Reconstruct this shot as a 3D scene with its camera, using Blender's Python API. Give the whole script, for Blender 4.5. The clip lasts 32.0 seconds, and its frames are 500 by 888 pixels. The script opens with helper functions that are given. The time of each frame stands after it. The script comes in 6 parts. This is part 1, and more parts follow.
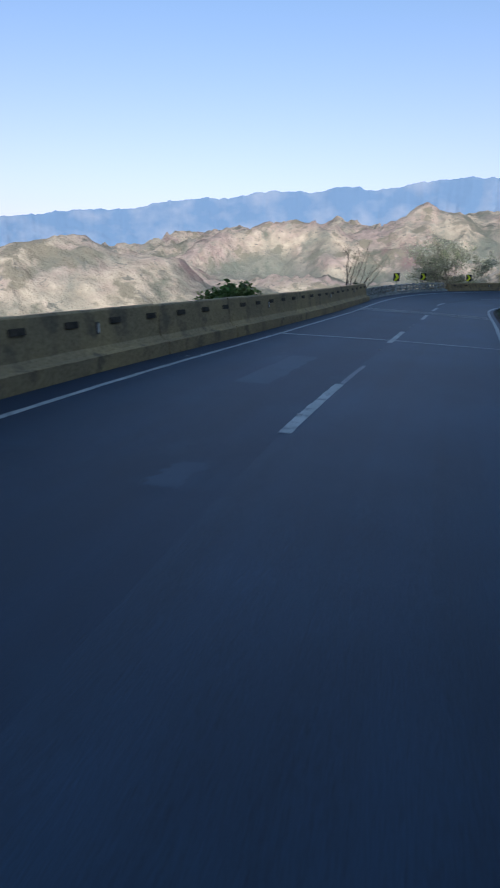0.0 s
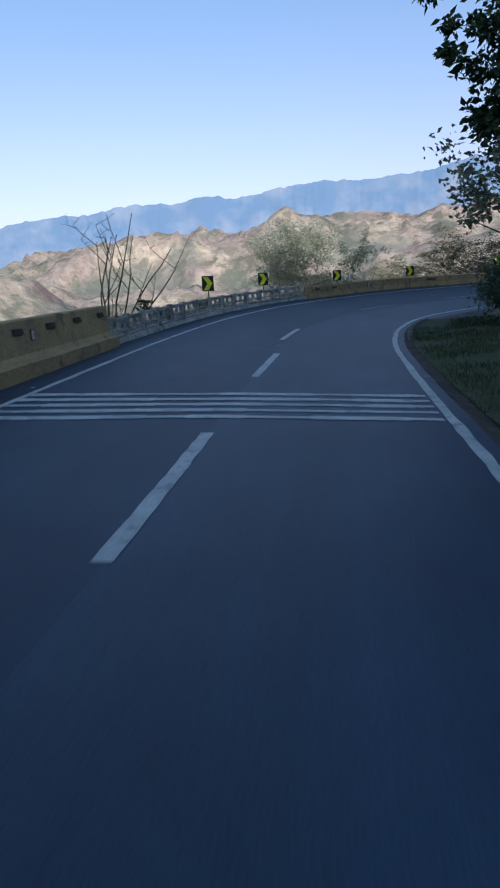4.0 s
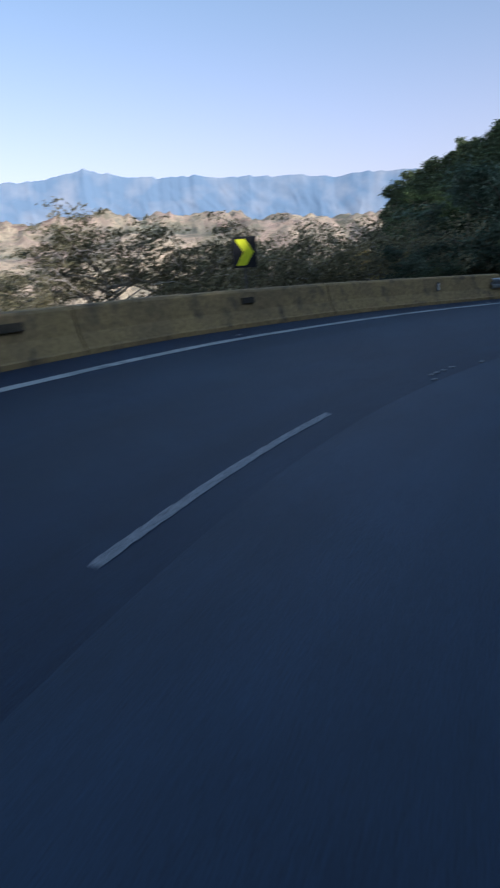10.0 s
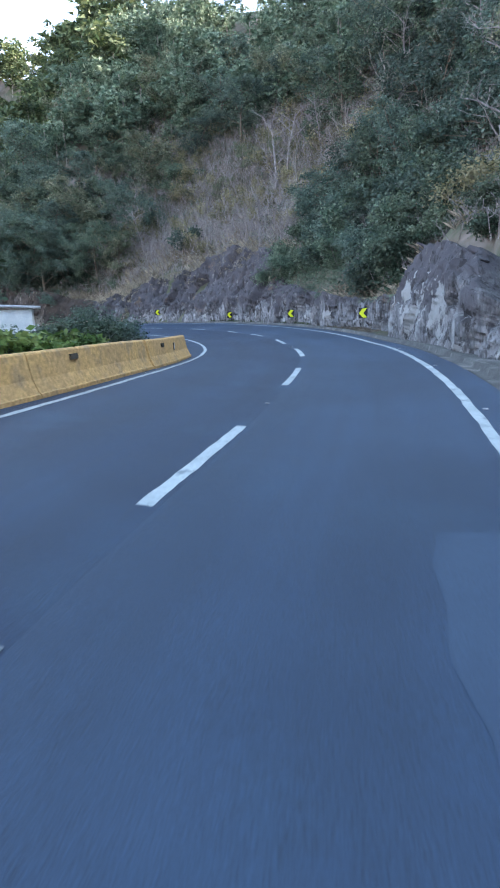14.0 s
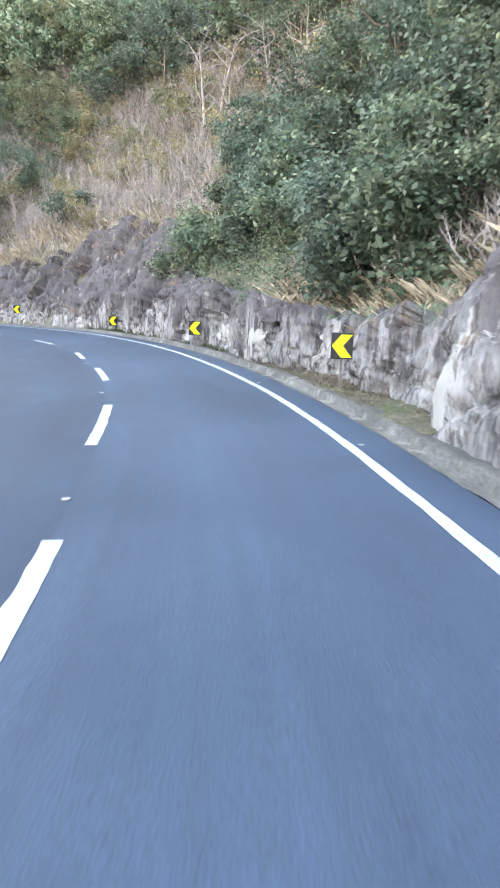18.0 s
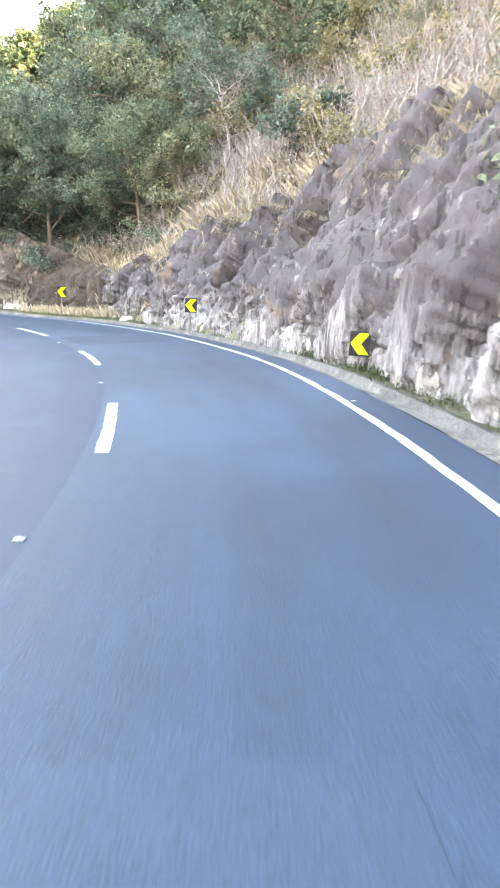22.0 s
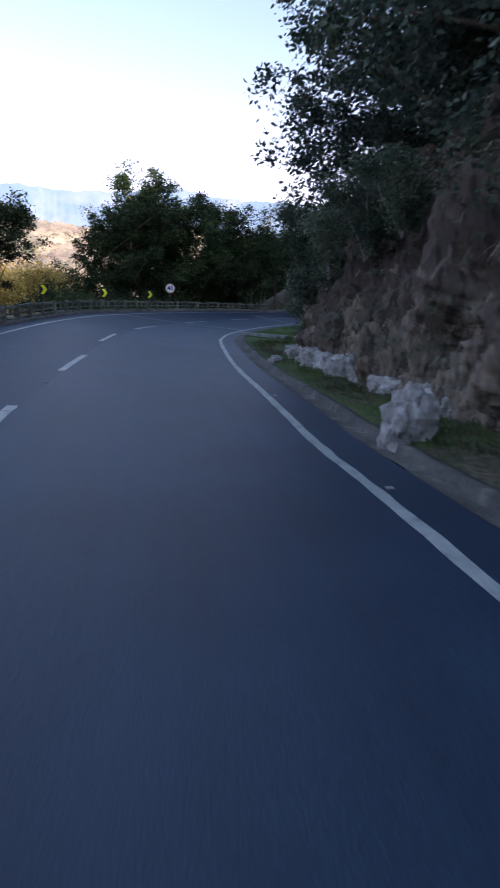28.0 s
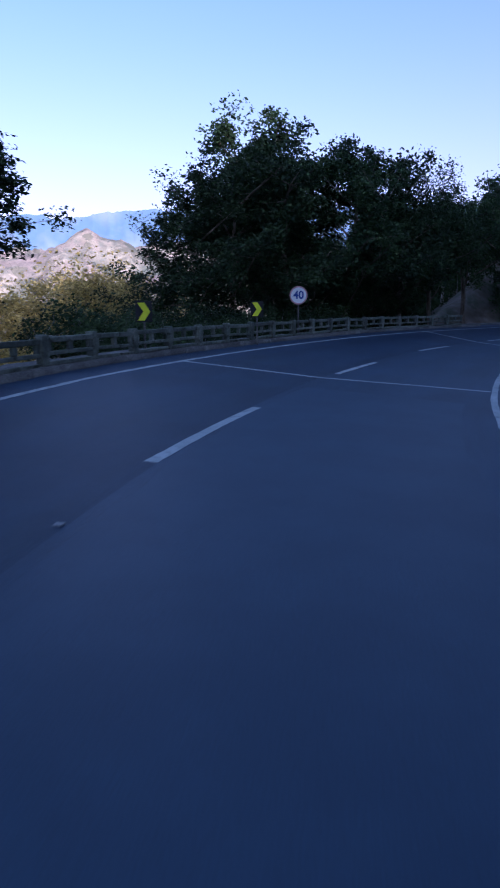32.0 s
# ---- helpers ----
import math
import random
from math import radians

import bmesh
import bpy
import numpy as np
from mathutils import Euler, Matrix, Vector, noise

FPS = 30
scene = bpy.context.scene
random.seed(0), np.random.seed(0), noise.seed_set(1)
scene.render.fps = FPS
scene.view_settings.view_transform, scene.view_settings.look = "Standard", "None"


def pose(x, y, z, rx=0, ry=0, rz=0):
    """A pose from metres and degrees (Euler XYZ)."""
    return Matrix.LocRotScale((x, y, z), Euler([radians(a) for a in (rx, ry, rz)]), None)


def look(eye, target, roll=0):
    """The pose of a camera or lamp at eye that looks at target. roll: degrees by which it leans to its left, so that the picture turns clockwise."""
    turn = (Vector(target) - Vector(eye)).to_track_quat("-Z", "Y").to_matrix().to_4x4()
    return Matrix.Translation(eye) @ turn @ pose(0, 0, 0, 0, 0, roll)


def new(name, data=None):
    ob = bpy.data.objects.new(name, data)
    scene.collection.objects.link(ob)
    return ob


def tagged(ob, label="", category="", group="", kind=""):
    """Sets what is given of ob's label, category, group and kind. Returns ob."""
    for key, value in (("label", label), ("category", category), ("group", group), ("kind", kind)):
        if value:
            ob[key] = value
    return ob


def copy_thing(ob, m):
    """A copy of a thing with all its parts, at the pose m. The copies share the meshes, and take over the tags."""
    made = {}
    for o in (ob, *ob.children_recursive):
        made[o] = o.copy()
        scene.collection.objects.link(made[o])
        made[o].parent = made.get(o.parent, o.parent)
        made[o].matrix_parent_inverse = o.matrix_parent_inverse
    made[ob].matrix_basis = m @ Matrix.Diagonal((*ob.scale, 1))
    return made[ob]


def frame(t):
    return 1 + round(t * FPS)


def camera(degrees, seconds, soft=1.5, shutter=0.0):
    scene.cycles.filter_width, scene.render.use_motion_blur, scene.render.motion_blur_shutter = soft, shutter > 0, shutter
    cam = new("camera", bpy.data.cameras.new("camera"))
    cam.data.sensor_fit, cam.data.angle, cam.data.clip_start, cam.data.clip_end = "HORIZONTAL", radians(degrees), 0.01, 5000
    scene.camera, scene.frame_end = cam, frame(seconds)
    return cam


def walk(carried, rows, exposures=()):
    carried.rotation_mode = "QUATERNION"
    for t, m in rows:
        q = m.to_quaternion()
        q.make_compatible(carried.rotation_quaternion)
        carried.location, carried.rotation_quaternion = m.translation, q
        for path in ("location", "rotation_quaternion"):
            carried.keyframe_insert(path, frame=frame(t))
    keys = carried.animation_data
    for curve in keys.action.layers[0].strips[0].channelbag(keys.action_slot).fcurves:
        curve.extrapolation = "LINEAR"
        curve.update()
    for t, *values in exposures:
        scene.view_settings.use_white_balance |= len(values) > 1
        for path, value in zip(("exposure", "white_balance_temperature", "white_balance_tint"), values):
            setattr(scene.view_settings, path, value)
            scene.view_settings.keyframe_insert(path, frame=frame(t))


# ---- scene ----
cam = camera(42.74, 32.0, 1.9, 0.35)
PATH = [
    (0.0, (-1.623, -62.329, 2.057), (-4.836, -53.213, -0.506), 1.01),
    (0.5, (-2.125, -58.669, 2.043), (-4.681, -49.341, -0.497), 0.34),
    (1.0, (-2.439, -54.988, 2.020), (-4.346, -45.486, -0.443), -0.15),
    (1.5, (-2.525, -51.233, 2.004), (-3.903, -41.641, -0.463), -0.80),
    (2.0, (-2.548, -47.450, 1.994), (-3.815, -37.835, -0.444), -1.59),
    (2.5, (-2.594, -43.566, 1.996), (-3.975, -33.962, -0.425), -2.48),
    (3.0, (-2.619, -39.906, 1.997), (-4.158, -30.328, -0.431), -2.63),
    (3.5, (-2.599, -36.278, 1.993), (-4.192, -26.711, -0.443), -2.96),
    (4.0, (-2.569, -32.636, 1.983), (-4.160, -23.070, -0.462), -3.64),
    (4.5, (-2.563, -28.930, 1.970), (-4.144, -19.366, -0.483), -4.41),
    (5.0, (-2.617, -25.115, 1.965), (-4.226, -15.556, -0.489), -4.46),
    (5.5, (-2.687, -21.354, 1.966), (-4.334, -11.788, -0.436), -4.55),
    (6.0, (-2.733, -17.611, 1.971), (-4.326, -8.046, -0.474), -4.26),
    (6.5, (-2.780, -13.911, 1.986), (-4.110, -4.312, -0.482), -4.05),
    (7.0, (-2.744, -10.282, 1.981), (-4.142, -0.699, -0.510), -3.89),
    (7.5, (-2.597, -6.674, 2.020), (-3.503, 2.956, -0.519), -3.16),
    (8.0, (-2.022, -2.930, 2.013), (-2.553, 6.719, -0.560), -3.36),
    (8.5, (-1.225, 0.650, 1.980), (-0.947, 10.303, -0.618), -3.03),
    (9.0, (-0.110, 4.128, 1.969), (1.111, 13.698, -0.663), -2.95),
    (9.5, (1.483, 7.447, 1.978), (3.602, 16.851, -0.681), -3.59),
    (10.0, (3.498, 10.514, 1.984), (7.142, 19.449, -0.641), -3.94),
    (10.5, (6.100, 13.234, 1.998), (11.129, 21.576, -0.268), -4.34),
    (11.0, (9.091, 15.773, 1.996), (15.298, 23.327, -0.103), -4.49),
    (11.5, (12.055, 17.669, 1.997), (19.295, 24.224, -0.149), -4.18),
    (12.0, (15.089, 18.950, 1.996), (23.234, 24.330, -0.176), -3.67),
    (12.5, (18.494, 19.856, 1.987), (27.292, 24.026, -0.292), -3.19),
    (13.0, (21.721, 20.464, 1.958), (30.942, 23.568, -0.354), -2.81),
    (13.5, (25.066, 20.832, 1.960), (34.535, 23.175, -0.242), -3.02),
    (14.0, (28.232, 21.099, 1.969), (37.789, 23.132, -0.162), -2.31),
    (14.5, (31.438, 21.379, 1.978), (41.001, 23.450, -0.087), -1.64),
    (15.0, (34.736, 21.555, 1.995), (44.406, 23.073, -0.050), -0.60),
    (15.5, (37.893, 21.585, 2.015), (47.587, 23.032, 0.034), 0.14),
    (16.0, (40.589, 21.707, 2.008), (50.295, 23.040, 0.002), 0.69),
    (16.5, (43.068, 21.898, 1.987), (52.789, 23.073, -0.041), 1.19),
    (17.0, (45.535, 22.133, 1.961), (55.274, 23.170, -0.055), 1.68),
    (17.5, (48.198, 22.385, 1.945), (57.948, 23.369, -0.050), 2.01),
    (18.0, (51.266, 22.627, 1.976), (60.994, 23.707, -0.073), 1.77),
    (18.5, (54.379, 23.074, 2.010), (64.047, 24.619, -0.025), 2.44),
    (19.0, (57.497, 23.663, 2.023), (67.095, 25.632, 0.021), 2.89),
    (19.5, (60.712, 24.392, 2.031), (70.270, 26.504, -0.015), 3.10),
    (20.0, (63.963, 25.332, 2.040), (73.345, 28.086, -0.059), 2.91),
    (20.5, (67.133, 26.539, 2.025), (76.331, 29.853, -0.074), 3.06),
    (21.0, (70.269, 27.880, 1.989), (79.384, 31.393, -0.145), 3.78),
    (21.5, (73.283, 29.327, 1.972), (82.094, 33.540, -0.176), 3.70),
    (22.0, (76.249, 30.943, 1.962), (84.864, 35.507, -0.262), 3.62),
    (22.5, (79.198, 32.646, 1.967), (87.654, 37.481, -0.297), 3.75),
    (23.0, (82.052, 34.442, 1.981), (90.220, 39.749, -0.282), 3.93),
    (23.5, (84.779, 36.283, 2.004), (92.809, 41.793, -0.262), 3.67),
    (24.0, (87.250, 38.371, 2.006), (94.676, 44.640, -0.351), 2.72),
    (24.5, (89.896, 40.624, 2.006), (97.081, 47.165, -0.359), 2.62),
    (25.0, (92.154, 42.734, 1.969), (98.720, 49.902, -0.377), 3.27),
    (25.5, (94.022, 45.318, 1.991), (100.017, 53.005, -0.238), 3.61),
    (26.0, (95.814, 48.356, 2.004), (101.368, 56.374, -0.200), 3.30),
    (26.5, (97.530, 51.609, 2.015), (102.606, 59.941, -0.179), 3.21),
    (27.0, (99.131, 54.996, 2.028), (103.637, 63.655, -0.148), 3.52),
    (27.5, (100.575, 58.436, 2.040), (104.352, 67.440, -0.119), 3.91),
    (28.0, (101.577, 61.752, 2.005), (104.372, 71.092, -0.223), 2.72),
    (28.5, (102.391, 65.001, 1.967), (104.511, 74.519, -0.251), 1.33),
    (29.0, (102.841, 68.462, 1.970), (104.061, 78.145, -0.210), 1.28),
    (29.5, (103.259, 72.046, 1.982), (104.296, 81.746, -0.216), 1.63),
    (30.0, (103.661, 75.657, 1.997), (104.482, 85.374, -0.220), 1.76),
    (30.5, (104.114, 79.242, 2.008), (104.928, 88.967, -0.175), 2.18),
    (31.0, (104.602, 82.742, 2.011), (105.356, 92.481, -0.127), 1.90),
    (31.5, (105.298, 86.429, 2.005), (106.020, 96.178, -0.102), 1.44),
    (32.0, (106.153, 90.155, 1.997), (106.964, 99.897, -0.107), -0.25),
]
EXPOSURES = [(0, -0.1, 5150, 15), (6.0, -0.05, 5150, 15), (8.0, 0.0, 5250, 15), (10.0, 0.15, 5500, 16), (11.0, 0.5, 5500, 18), (12.0, 0.95, 5500, 21), (12.5, 1.35, 5650, 20), (13.0, 1.75, 5850, 19), (13.5, 2.2, 6050, 18), (14.0, 2.7, 6300, 17), (15.0, 3.4, 6900, 18),
             (17.5, 3.95, 8300, 20), (19.0, 4.15, 8800, 20), (21.0, 4.35, 9000, 20), (22.0, 4.5, 9100, 20), (23.0, 4.45, 9000, 20), (24.5, 4.3, 8700, 21), (25.5, 3.5, 7900, 22), (27.5, 1.35, 6400, 25), (28.0, 0.98, 6100, 27), (29.0, 0.6, 5450, 31), (30.5, 0.44, 5050, 34), (32, 0.4, 4800, 35)]
walk(cam, [(t, look(e, g, r)) for t, e, g, r in PATH], EXPOSURES)
import itertools

# ---- sky, sun ----
SUN_AZ, SUN_EL = 158.0, 21.0
SUN_DIR = Vector((math.sin(radians(SUN_AZ)) * math.cos(radians(SUN_EL)), math.cos(radians(SUN_AZ)) * math.cos(radians(SUN_EL)), math.sin(radians(SUN_EL))))
world = bpy.data.worlds.new("sky")
scene.world = world
world.use_nodes = True
sky = world.node_tree.nodes.new("ShaderNodeTexSky")
sky.sky_type, sky.sun_disc, sky.sun_elevation, sky.sun_rotation = "NISHITA", False, radians(SUN_EL), radians(SUN_AZ)
sky.air_density, sky.dust_density, sky.ozone_density, sky.altitude = 1.0, 2.2, 0.5, 400
# dry-season haze greys the blue
haze = world.node_tree.nodes.new("ShaderNodeHueSaturation")
haze.inputs["Saturation"].default_value = 0.74
world.node_tree.links.new(sky.outputs[0], haze.inputs["Color"])
tinge = world.node_tree.nodes.new("ShaderNodeMix")
tinge.data_type, tinge.blend_type = "RGBA", "MULTIPLY"
tinge.inputs[0].default_value = 1.0
# the haze is dusty rose low down and thins out upwards
height = world.node_tree.nodes.new("ShaderNodeTexCoord")
split = world.node_tree.nodes.new("ShaderNodeSeparateXYZ")
rise = world.node_tree.nodes.new("ShaderNodeMapRange")
rise.interpolation_type = "SMOOTHSTEP"
rise.inputs[1].default_value, rise.inputs[2].default_value = 0.03, 0.5
dusty = world.node_tree.nodes.new("ShaderNodeMix")
dusty.data_type = "RGBA"
dusty.inputs[6].default_value, dusty.inputs[7].default_value = (1.16, 0.96, 0.98, 1), (0.87, 1.03, 1.03, 1)
world.node_tree.links.new(height.outputs["Generated"], split.inputs[0])
world.node_tree.links.new(split.outputs[2], rise.inputs[0])
world.node_tree.links.new(rise.outputs[0], dusty.inputs[0])
world.node_tree.links.new(dusty.outputs[2], tinge.inputs[7])
world.node_tree.links.new(haze.outputs[0], tinge.inputs[6])
world.node_tree.links.new(tinge.outputs[2], world.node_tree.nodes["Background"].inputs[0])
world.node_tree.nodes["Background"].inputs[1].default_value = 0.16
sun = new("sun", bpy.data.lights.new("sun", "SUN"))
sun.data.energy, sun.data.angle, sun.data.color = 4.4, radians(0.5), (1.0, 0.88, 0.72)
sun.matrix_world = look(SUN_DIR * 500, (0, 0, 0))


# ---- materials ----
def mat(name, a, b, c=None, big=0.4, fine=14.0, rough=0.85, bump=0.35, dist=0.02, metal=0.0, rnd=0.0, stretch=(1, 1, 1), spec=0.3, mix_big=(0.38, 0.62), fine_amt=0.35):
    m = bpy.data.materials.new(name)
    m.use_nodes = True
    nt = m.node_tree
    nd, ln = nt.nodes, nt.links
    p = nd["Principled BSDF"]
    geo = nd.new("ShaderNodeNewGeometry")
    mp = nd.new("ShaderNodeMapping")
    mp.inputs["Scale"].default_value = stretch
    ln.new(geo.outputs["Position"], mp.inputs[0])

    def noisy(scale, detail, ro=0.6):
        n = nd.new("ShaderNodeTexNoise")
        n.inputs["Scale"].default_value, n.inputs["Detail"].default_value, n.inputs["Roughness"].default_value = scale, detail, ro
        ln.new(mp.outputs[0], n.inputs["Vector"])
        return n.outputs["Fac"]

    def mixed(fac, x, y):
        k = nd.new("ShaderNodeMix")
        k.data_type = "RGBA"
        for sock, v in ((k.inputs[0], fac), (k.inputs[6], x), (k.inputs[7], y)):
            if isinstance(v, (tuple, float, int)):
                sock.default_value = (*v, 1) if isinstance(v, tuple) else v
            else:
                ln.new(v, sock)
        return k.outputs[2]

    def ramp(fac, lo, hi):
        k = nd.new("ShaderNodeMapRange")
        k.interpolation_type = "SMOOTHSTEP"
        k.inputs[1].default_value, k.inputs[2].default_value = lo, hi
        ln.new(fac, k.inputs[0])
        return k.outputs[0]

    nb, nf = noisy(big, 6), noisy(fine, 5)
    col = mixed(ramp(nb, *mix_big), a, b)
    if c:
        col = mixed(ramp(noisy(big * 2.7, 7), 0.52, 0.68), col, c)
    dark = nd.new("ShaderNodeMix")
    dark.data_type, dark.blend_type = "RGBA", "MULTIPLY"
    dark.inputs[0].default_value = 1.0
    tone = nd.new("ShaderNodeMapRange")
    tone.inputs[1].default_value, tone.inputs[2].default_value, tone.inputs[3].default_value, tone.inputs[4].default_value = 0.3, 0.7, 1 - fine_amt, 1 + fine_amt
    ln.new(nf, tone.inputs[0])
    ln.new(col, dark.inputs[6])
    if rnd:
        oi = nd.new("ShaderNodeObjectInfo")
        rr = nd.new("ShaderNodeMapRange")
        rr.inputs[3].default_value, rr.inputs[4].default_value = 1 - rnd, 1 + rnd
        ln.new(oi.outputs["Random"], rr.inputs[0])
        mul = nd.new("ShaderNodeMath")
        mul.operation = "MULTIPLY"
        ln.new(tone.outputs[0], mul.inputs[0])
        ln.new(rr.outputs[0], mul.inputs[1])
        ln.new(mul.outputs[0], dark.inputs[7])
    else:
        ln.new(tone.outputs[0], dark.inputs[7])
    ln.new(dark.outputs[2], p.inputs["Base Color"])
    p.inputs["Roughness"].default_value, p.inputs["Metallic"].default_value = rough, metal
    p.inputs["Specular IOR Level"].default_value = spec
    if bump:
        bp = nd.new("ShaderNodeBump")
        bp.inputs["Strength"].default_value, bp.inputs["Distance"].default_value = bump, dist
        ln.new(nf, bp.inputs["Height"])
        ln.new(bp.outputs[0], p.inputs["Normal"])
    return m



def travelled(m):
    """Wheel tracks and drag marks that run along the lane."""
    nd, ln = m.node_tree.nodes, m.node_tree.links
    p = nd["Principled BSDF"]
    col = p.inputs["Base Color"].links[0].from_socket
    ways = []
    for name in ("across", "along"):
        at = nd.new("ShaderNodeAttribute")
        at.attribute_name = name
        ways.append(at.outputs["Fac"])
    for sx, sy, lo, hi in ((1.1, 0.018, 0.87, 1.13), (5.0, 0.10, 0.93, 1.07), (0.9, 0.35, 0.90, 1.10)):
        xy = nd.new("ShaderNodeCombineXYZ")
        for k, (w, sc) in enumerate(zip(ways, (sx, sy))):
            mu = nd.new("ShaderNodeMath")
            mu.operation = "MULTIPLY"
            mu.inputs[1].default_value = sc
            ln.new(w, mu.inputs[0])
            ln.new(mu.outputs[0], xy.inputs[k])
        n = nd.new("ShaderNodeTexNoise")
        n.inputs["Scale"].default_value, n.inputs["Detail"].default_value = 1.0, 4
        ln.new(xy.outputs[0], n.inputs["Vector"])
        r = nd.new("ShaderNodeMapRange")
        r.inputs[1].default_value, r.inputs[2].default_value, r.inputs[3].default_value, r.inputs[4].default_value = 0.32, 0.68, lo, hi
        ln.new(n.outputs["Fac"], r.inputs[0])
        k = nd.new("ShaderNodeMix")
        k.data_type, k.blend_type = "RGBA", "MULTIPLY"
        k.inputs[0].default_value = 1.0
        ln.new(col, k.inputs[6])
        ln.new(r.outputs[0], k.inputs[7])
        col = k.outputs[2]
    ln.new(col, p.inputs["Base Color"])


def leafy(name, a, b, light=0.25, rough=0.6):
    """Leaves: two greens over each mass, a spread from tree to tree and from leaf to leaf, and some light through the blade."""
    m = mat(name, a, b, big=0.9, fine=4.0, mix_big=(0.43, 0.57), rough=rough, bump=0, rnd=0.3, fine_amt=0.3, spec=0.25)
    nd, ln = m.node_tree.nodes, m.node_tree.links
    p = nd["Principled BSDF"]
    src = p.inputs["Base Color"].links[0].from_socket
    geo = nd.new("ShaderNodeNewGeometry")
    hv = nd.new("ShaderNodeHueSaturation")
    v1 = nd.new("ShaderNodeMapRange")
    v1.inputs[3].default_value, v1.inputs[4].default_value = 0.6, 1.4
    ln.new(geo.outputs["Random Per Island"], v1.inputs[0])
    ln.new(v1.outputs[0], hv.inputs["Value"])
    ln.new(src, hv.inputs["Color"])
    ln.new(hv.outputs[0], p.inputs["Base Color"])
    tr = nd.new("ShaderNodeBsdfTranslucent")
    ln.new(hv.outputs[0], tr.inputs[0])
    mx = nd.new("ShaderNodeMixShader")
    mx.inputs[0].default_value = light
    ln.new(p.outputs[0], mx.inputs[1])
    ln.new(tr.outputs[0], mx.inputs[2])
    ln.new(mx.outputs[0], nd["Material Output"].inputs[0])
    return m


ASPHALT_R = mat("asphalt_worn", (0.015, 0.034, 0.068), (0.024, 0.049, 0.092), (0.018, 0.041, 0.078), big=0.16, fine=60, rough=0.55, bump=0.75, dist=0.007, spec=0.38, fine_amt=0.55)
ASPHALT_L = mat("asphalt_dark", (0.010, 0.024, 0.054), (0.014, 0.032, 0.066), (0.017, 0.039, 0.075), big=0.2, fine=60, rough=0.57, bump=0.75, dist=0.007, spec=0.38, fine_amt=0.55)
travelled(ASPHALT_R)
travelled(ASPHALT_L)
PATCH_NEW = mat("asphalt_patch", (0.014, 0.030, 0.060), (0.021, 0.041, 0.077), big=0.7, fine=60, rough=0.6, bump=0.6, dist=0.006, spec=0.35)
PATCH_FAINT = mat("asphalt_patch_faint", (0.017, 0.038, 0.074), (0.021, 0.044, 0.083), big=0.5, fine=60, rough=0.55, bump=0.7, dist=0.006, spec=0.38, fine_amt=0.5)
PATCH_OLD = mat("asphalt_patch_old", (0.026, 0.053, 0.096), (0.020, 0.043, 0.082), big=0.7, fine=60, rough=0.55, bump=0.3, dist=0.005, fine_amt=0.25, spec=0.38)
PAINT = mat("road_paint", (0.43, 0.47, 0.48), (0.34, 0.38, 0.39), (0.21, 0.24, 0.26), big=1.3, fine=26, rough=0.6, bump=0.25, dist=0.004, fine_amt=0.18)
PAINT_WORN = mat("road_paint_worn", (0.32, 0.34, 0.37), (0.22, 0.24, 0.27), (0.035, 0.045, 0.06), big=16.0, fine=70, rough=0.7, bump=0.3, dist=0.004, fine_amt=0.5)
GUTTER = mat("gutter_concrete", (0.115, 0.112, 0.108), (0.075, 0.073, 0.070), (0.17, 0.165, 0.155), big=0.8, fine=18, rough=0.9, bump=0.6, dist=0.02)
SOIL = mat("gutter_soil", (0.060, 0.052, 0.044), (0.040, 0.036, 0.031), (0.085, 0.075, 0.060), big=0.8, fine=12, rough=0.95, bump=0.8, dist=0.03, fine_amt=0.4)
CONC = mat("barrier_concrete", (0.40, 0.31, 0.16), (0.31, 0.245, 0.14), (0.19, 0.155, 0.10), big=0.5, fine=16, rough=0.9, bump=0.4, dist=0.012, stretch=(1, 1, 0.85), rnd=0.08)
CONC_TAN = mat("barrier_tan", (0.34, 0.25, 0.12), (0.25, 0.185, 0.10), (0.15, 0.115, 0.075), big=0.8, fine=14, rough=0.9, bump=0.4, dist=0.012, stretch=(1, 1, 0.85), rnd=0.06)
CONC_YEL = mat("barrier_ochre", (0.60, 0.36, 0.14), (0.52, 0.32, 0.14), (0.38, 0.25, 0.13), big=0.7, fine=12, rough=0.88, bump=0.35, dist=0.012, stretch=(1, 1, 0.85), rnd=0.05)
RUST = mat("rust_stain", (0.45, 0.25, 0.05), (0.25, 0.14, 0.05), big=3, fine=20, rough=0.9, bump=0.2)
# stands in for the shade inside the barrier's pockets
SLOT = mat("slot_shade", (0.05, 0.045, 0.038), (0.09, 0.075, 0.055), big=3, fine=20, rough=0.95)
# mossy concrete, with the railing's shade also put into its darker colour
CONC_MOSS = mat("railing_concrete_mossy_shaded", (0.16, 0.175, 0.15), (0.10, 0.115, 0.095), (0.05, 0.06, 0.045), big=1.4, fine=16, rough=0.92, bump=0.5, dist=0.012, rnd=0.25)
CONC_GREY = mat("railing_concrete", (0.36, 0.38, 0.37), (0.25, 0.27, 0.265), (0.11, 0.12, 0.11), big=1.2, fine=18, rough=0.9, bump=0.5, dist=0.012, rnd=0.2)
STEEL = mat("galvanised_steel", (0.50, 0.51, 0.52), (0.40, 0.41, 0.42), big=1.5, fine=22, rough=0.45, bump=0.1, metal=0.85, fine_amt=0.15)
SIGN_BLACK = mat("sign_black", (0.012, 0.013, 0.016), (0.02, 0.02, 0.024), big=3, fine=12, rough=0.45, bump=0)
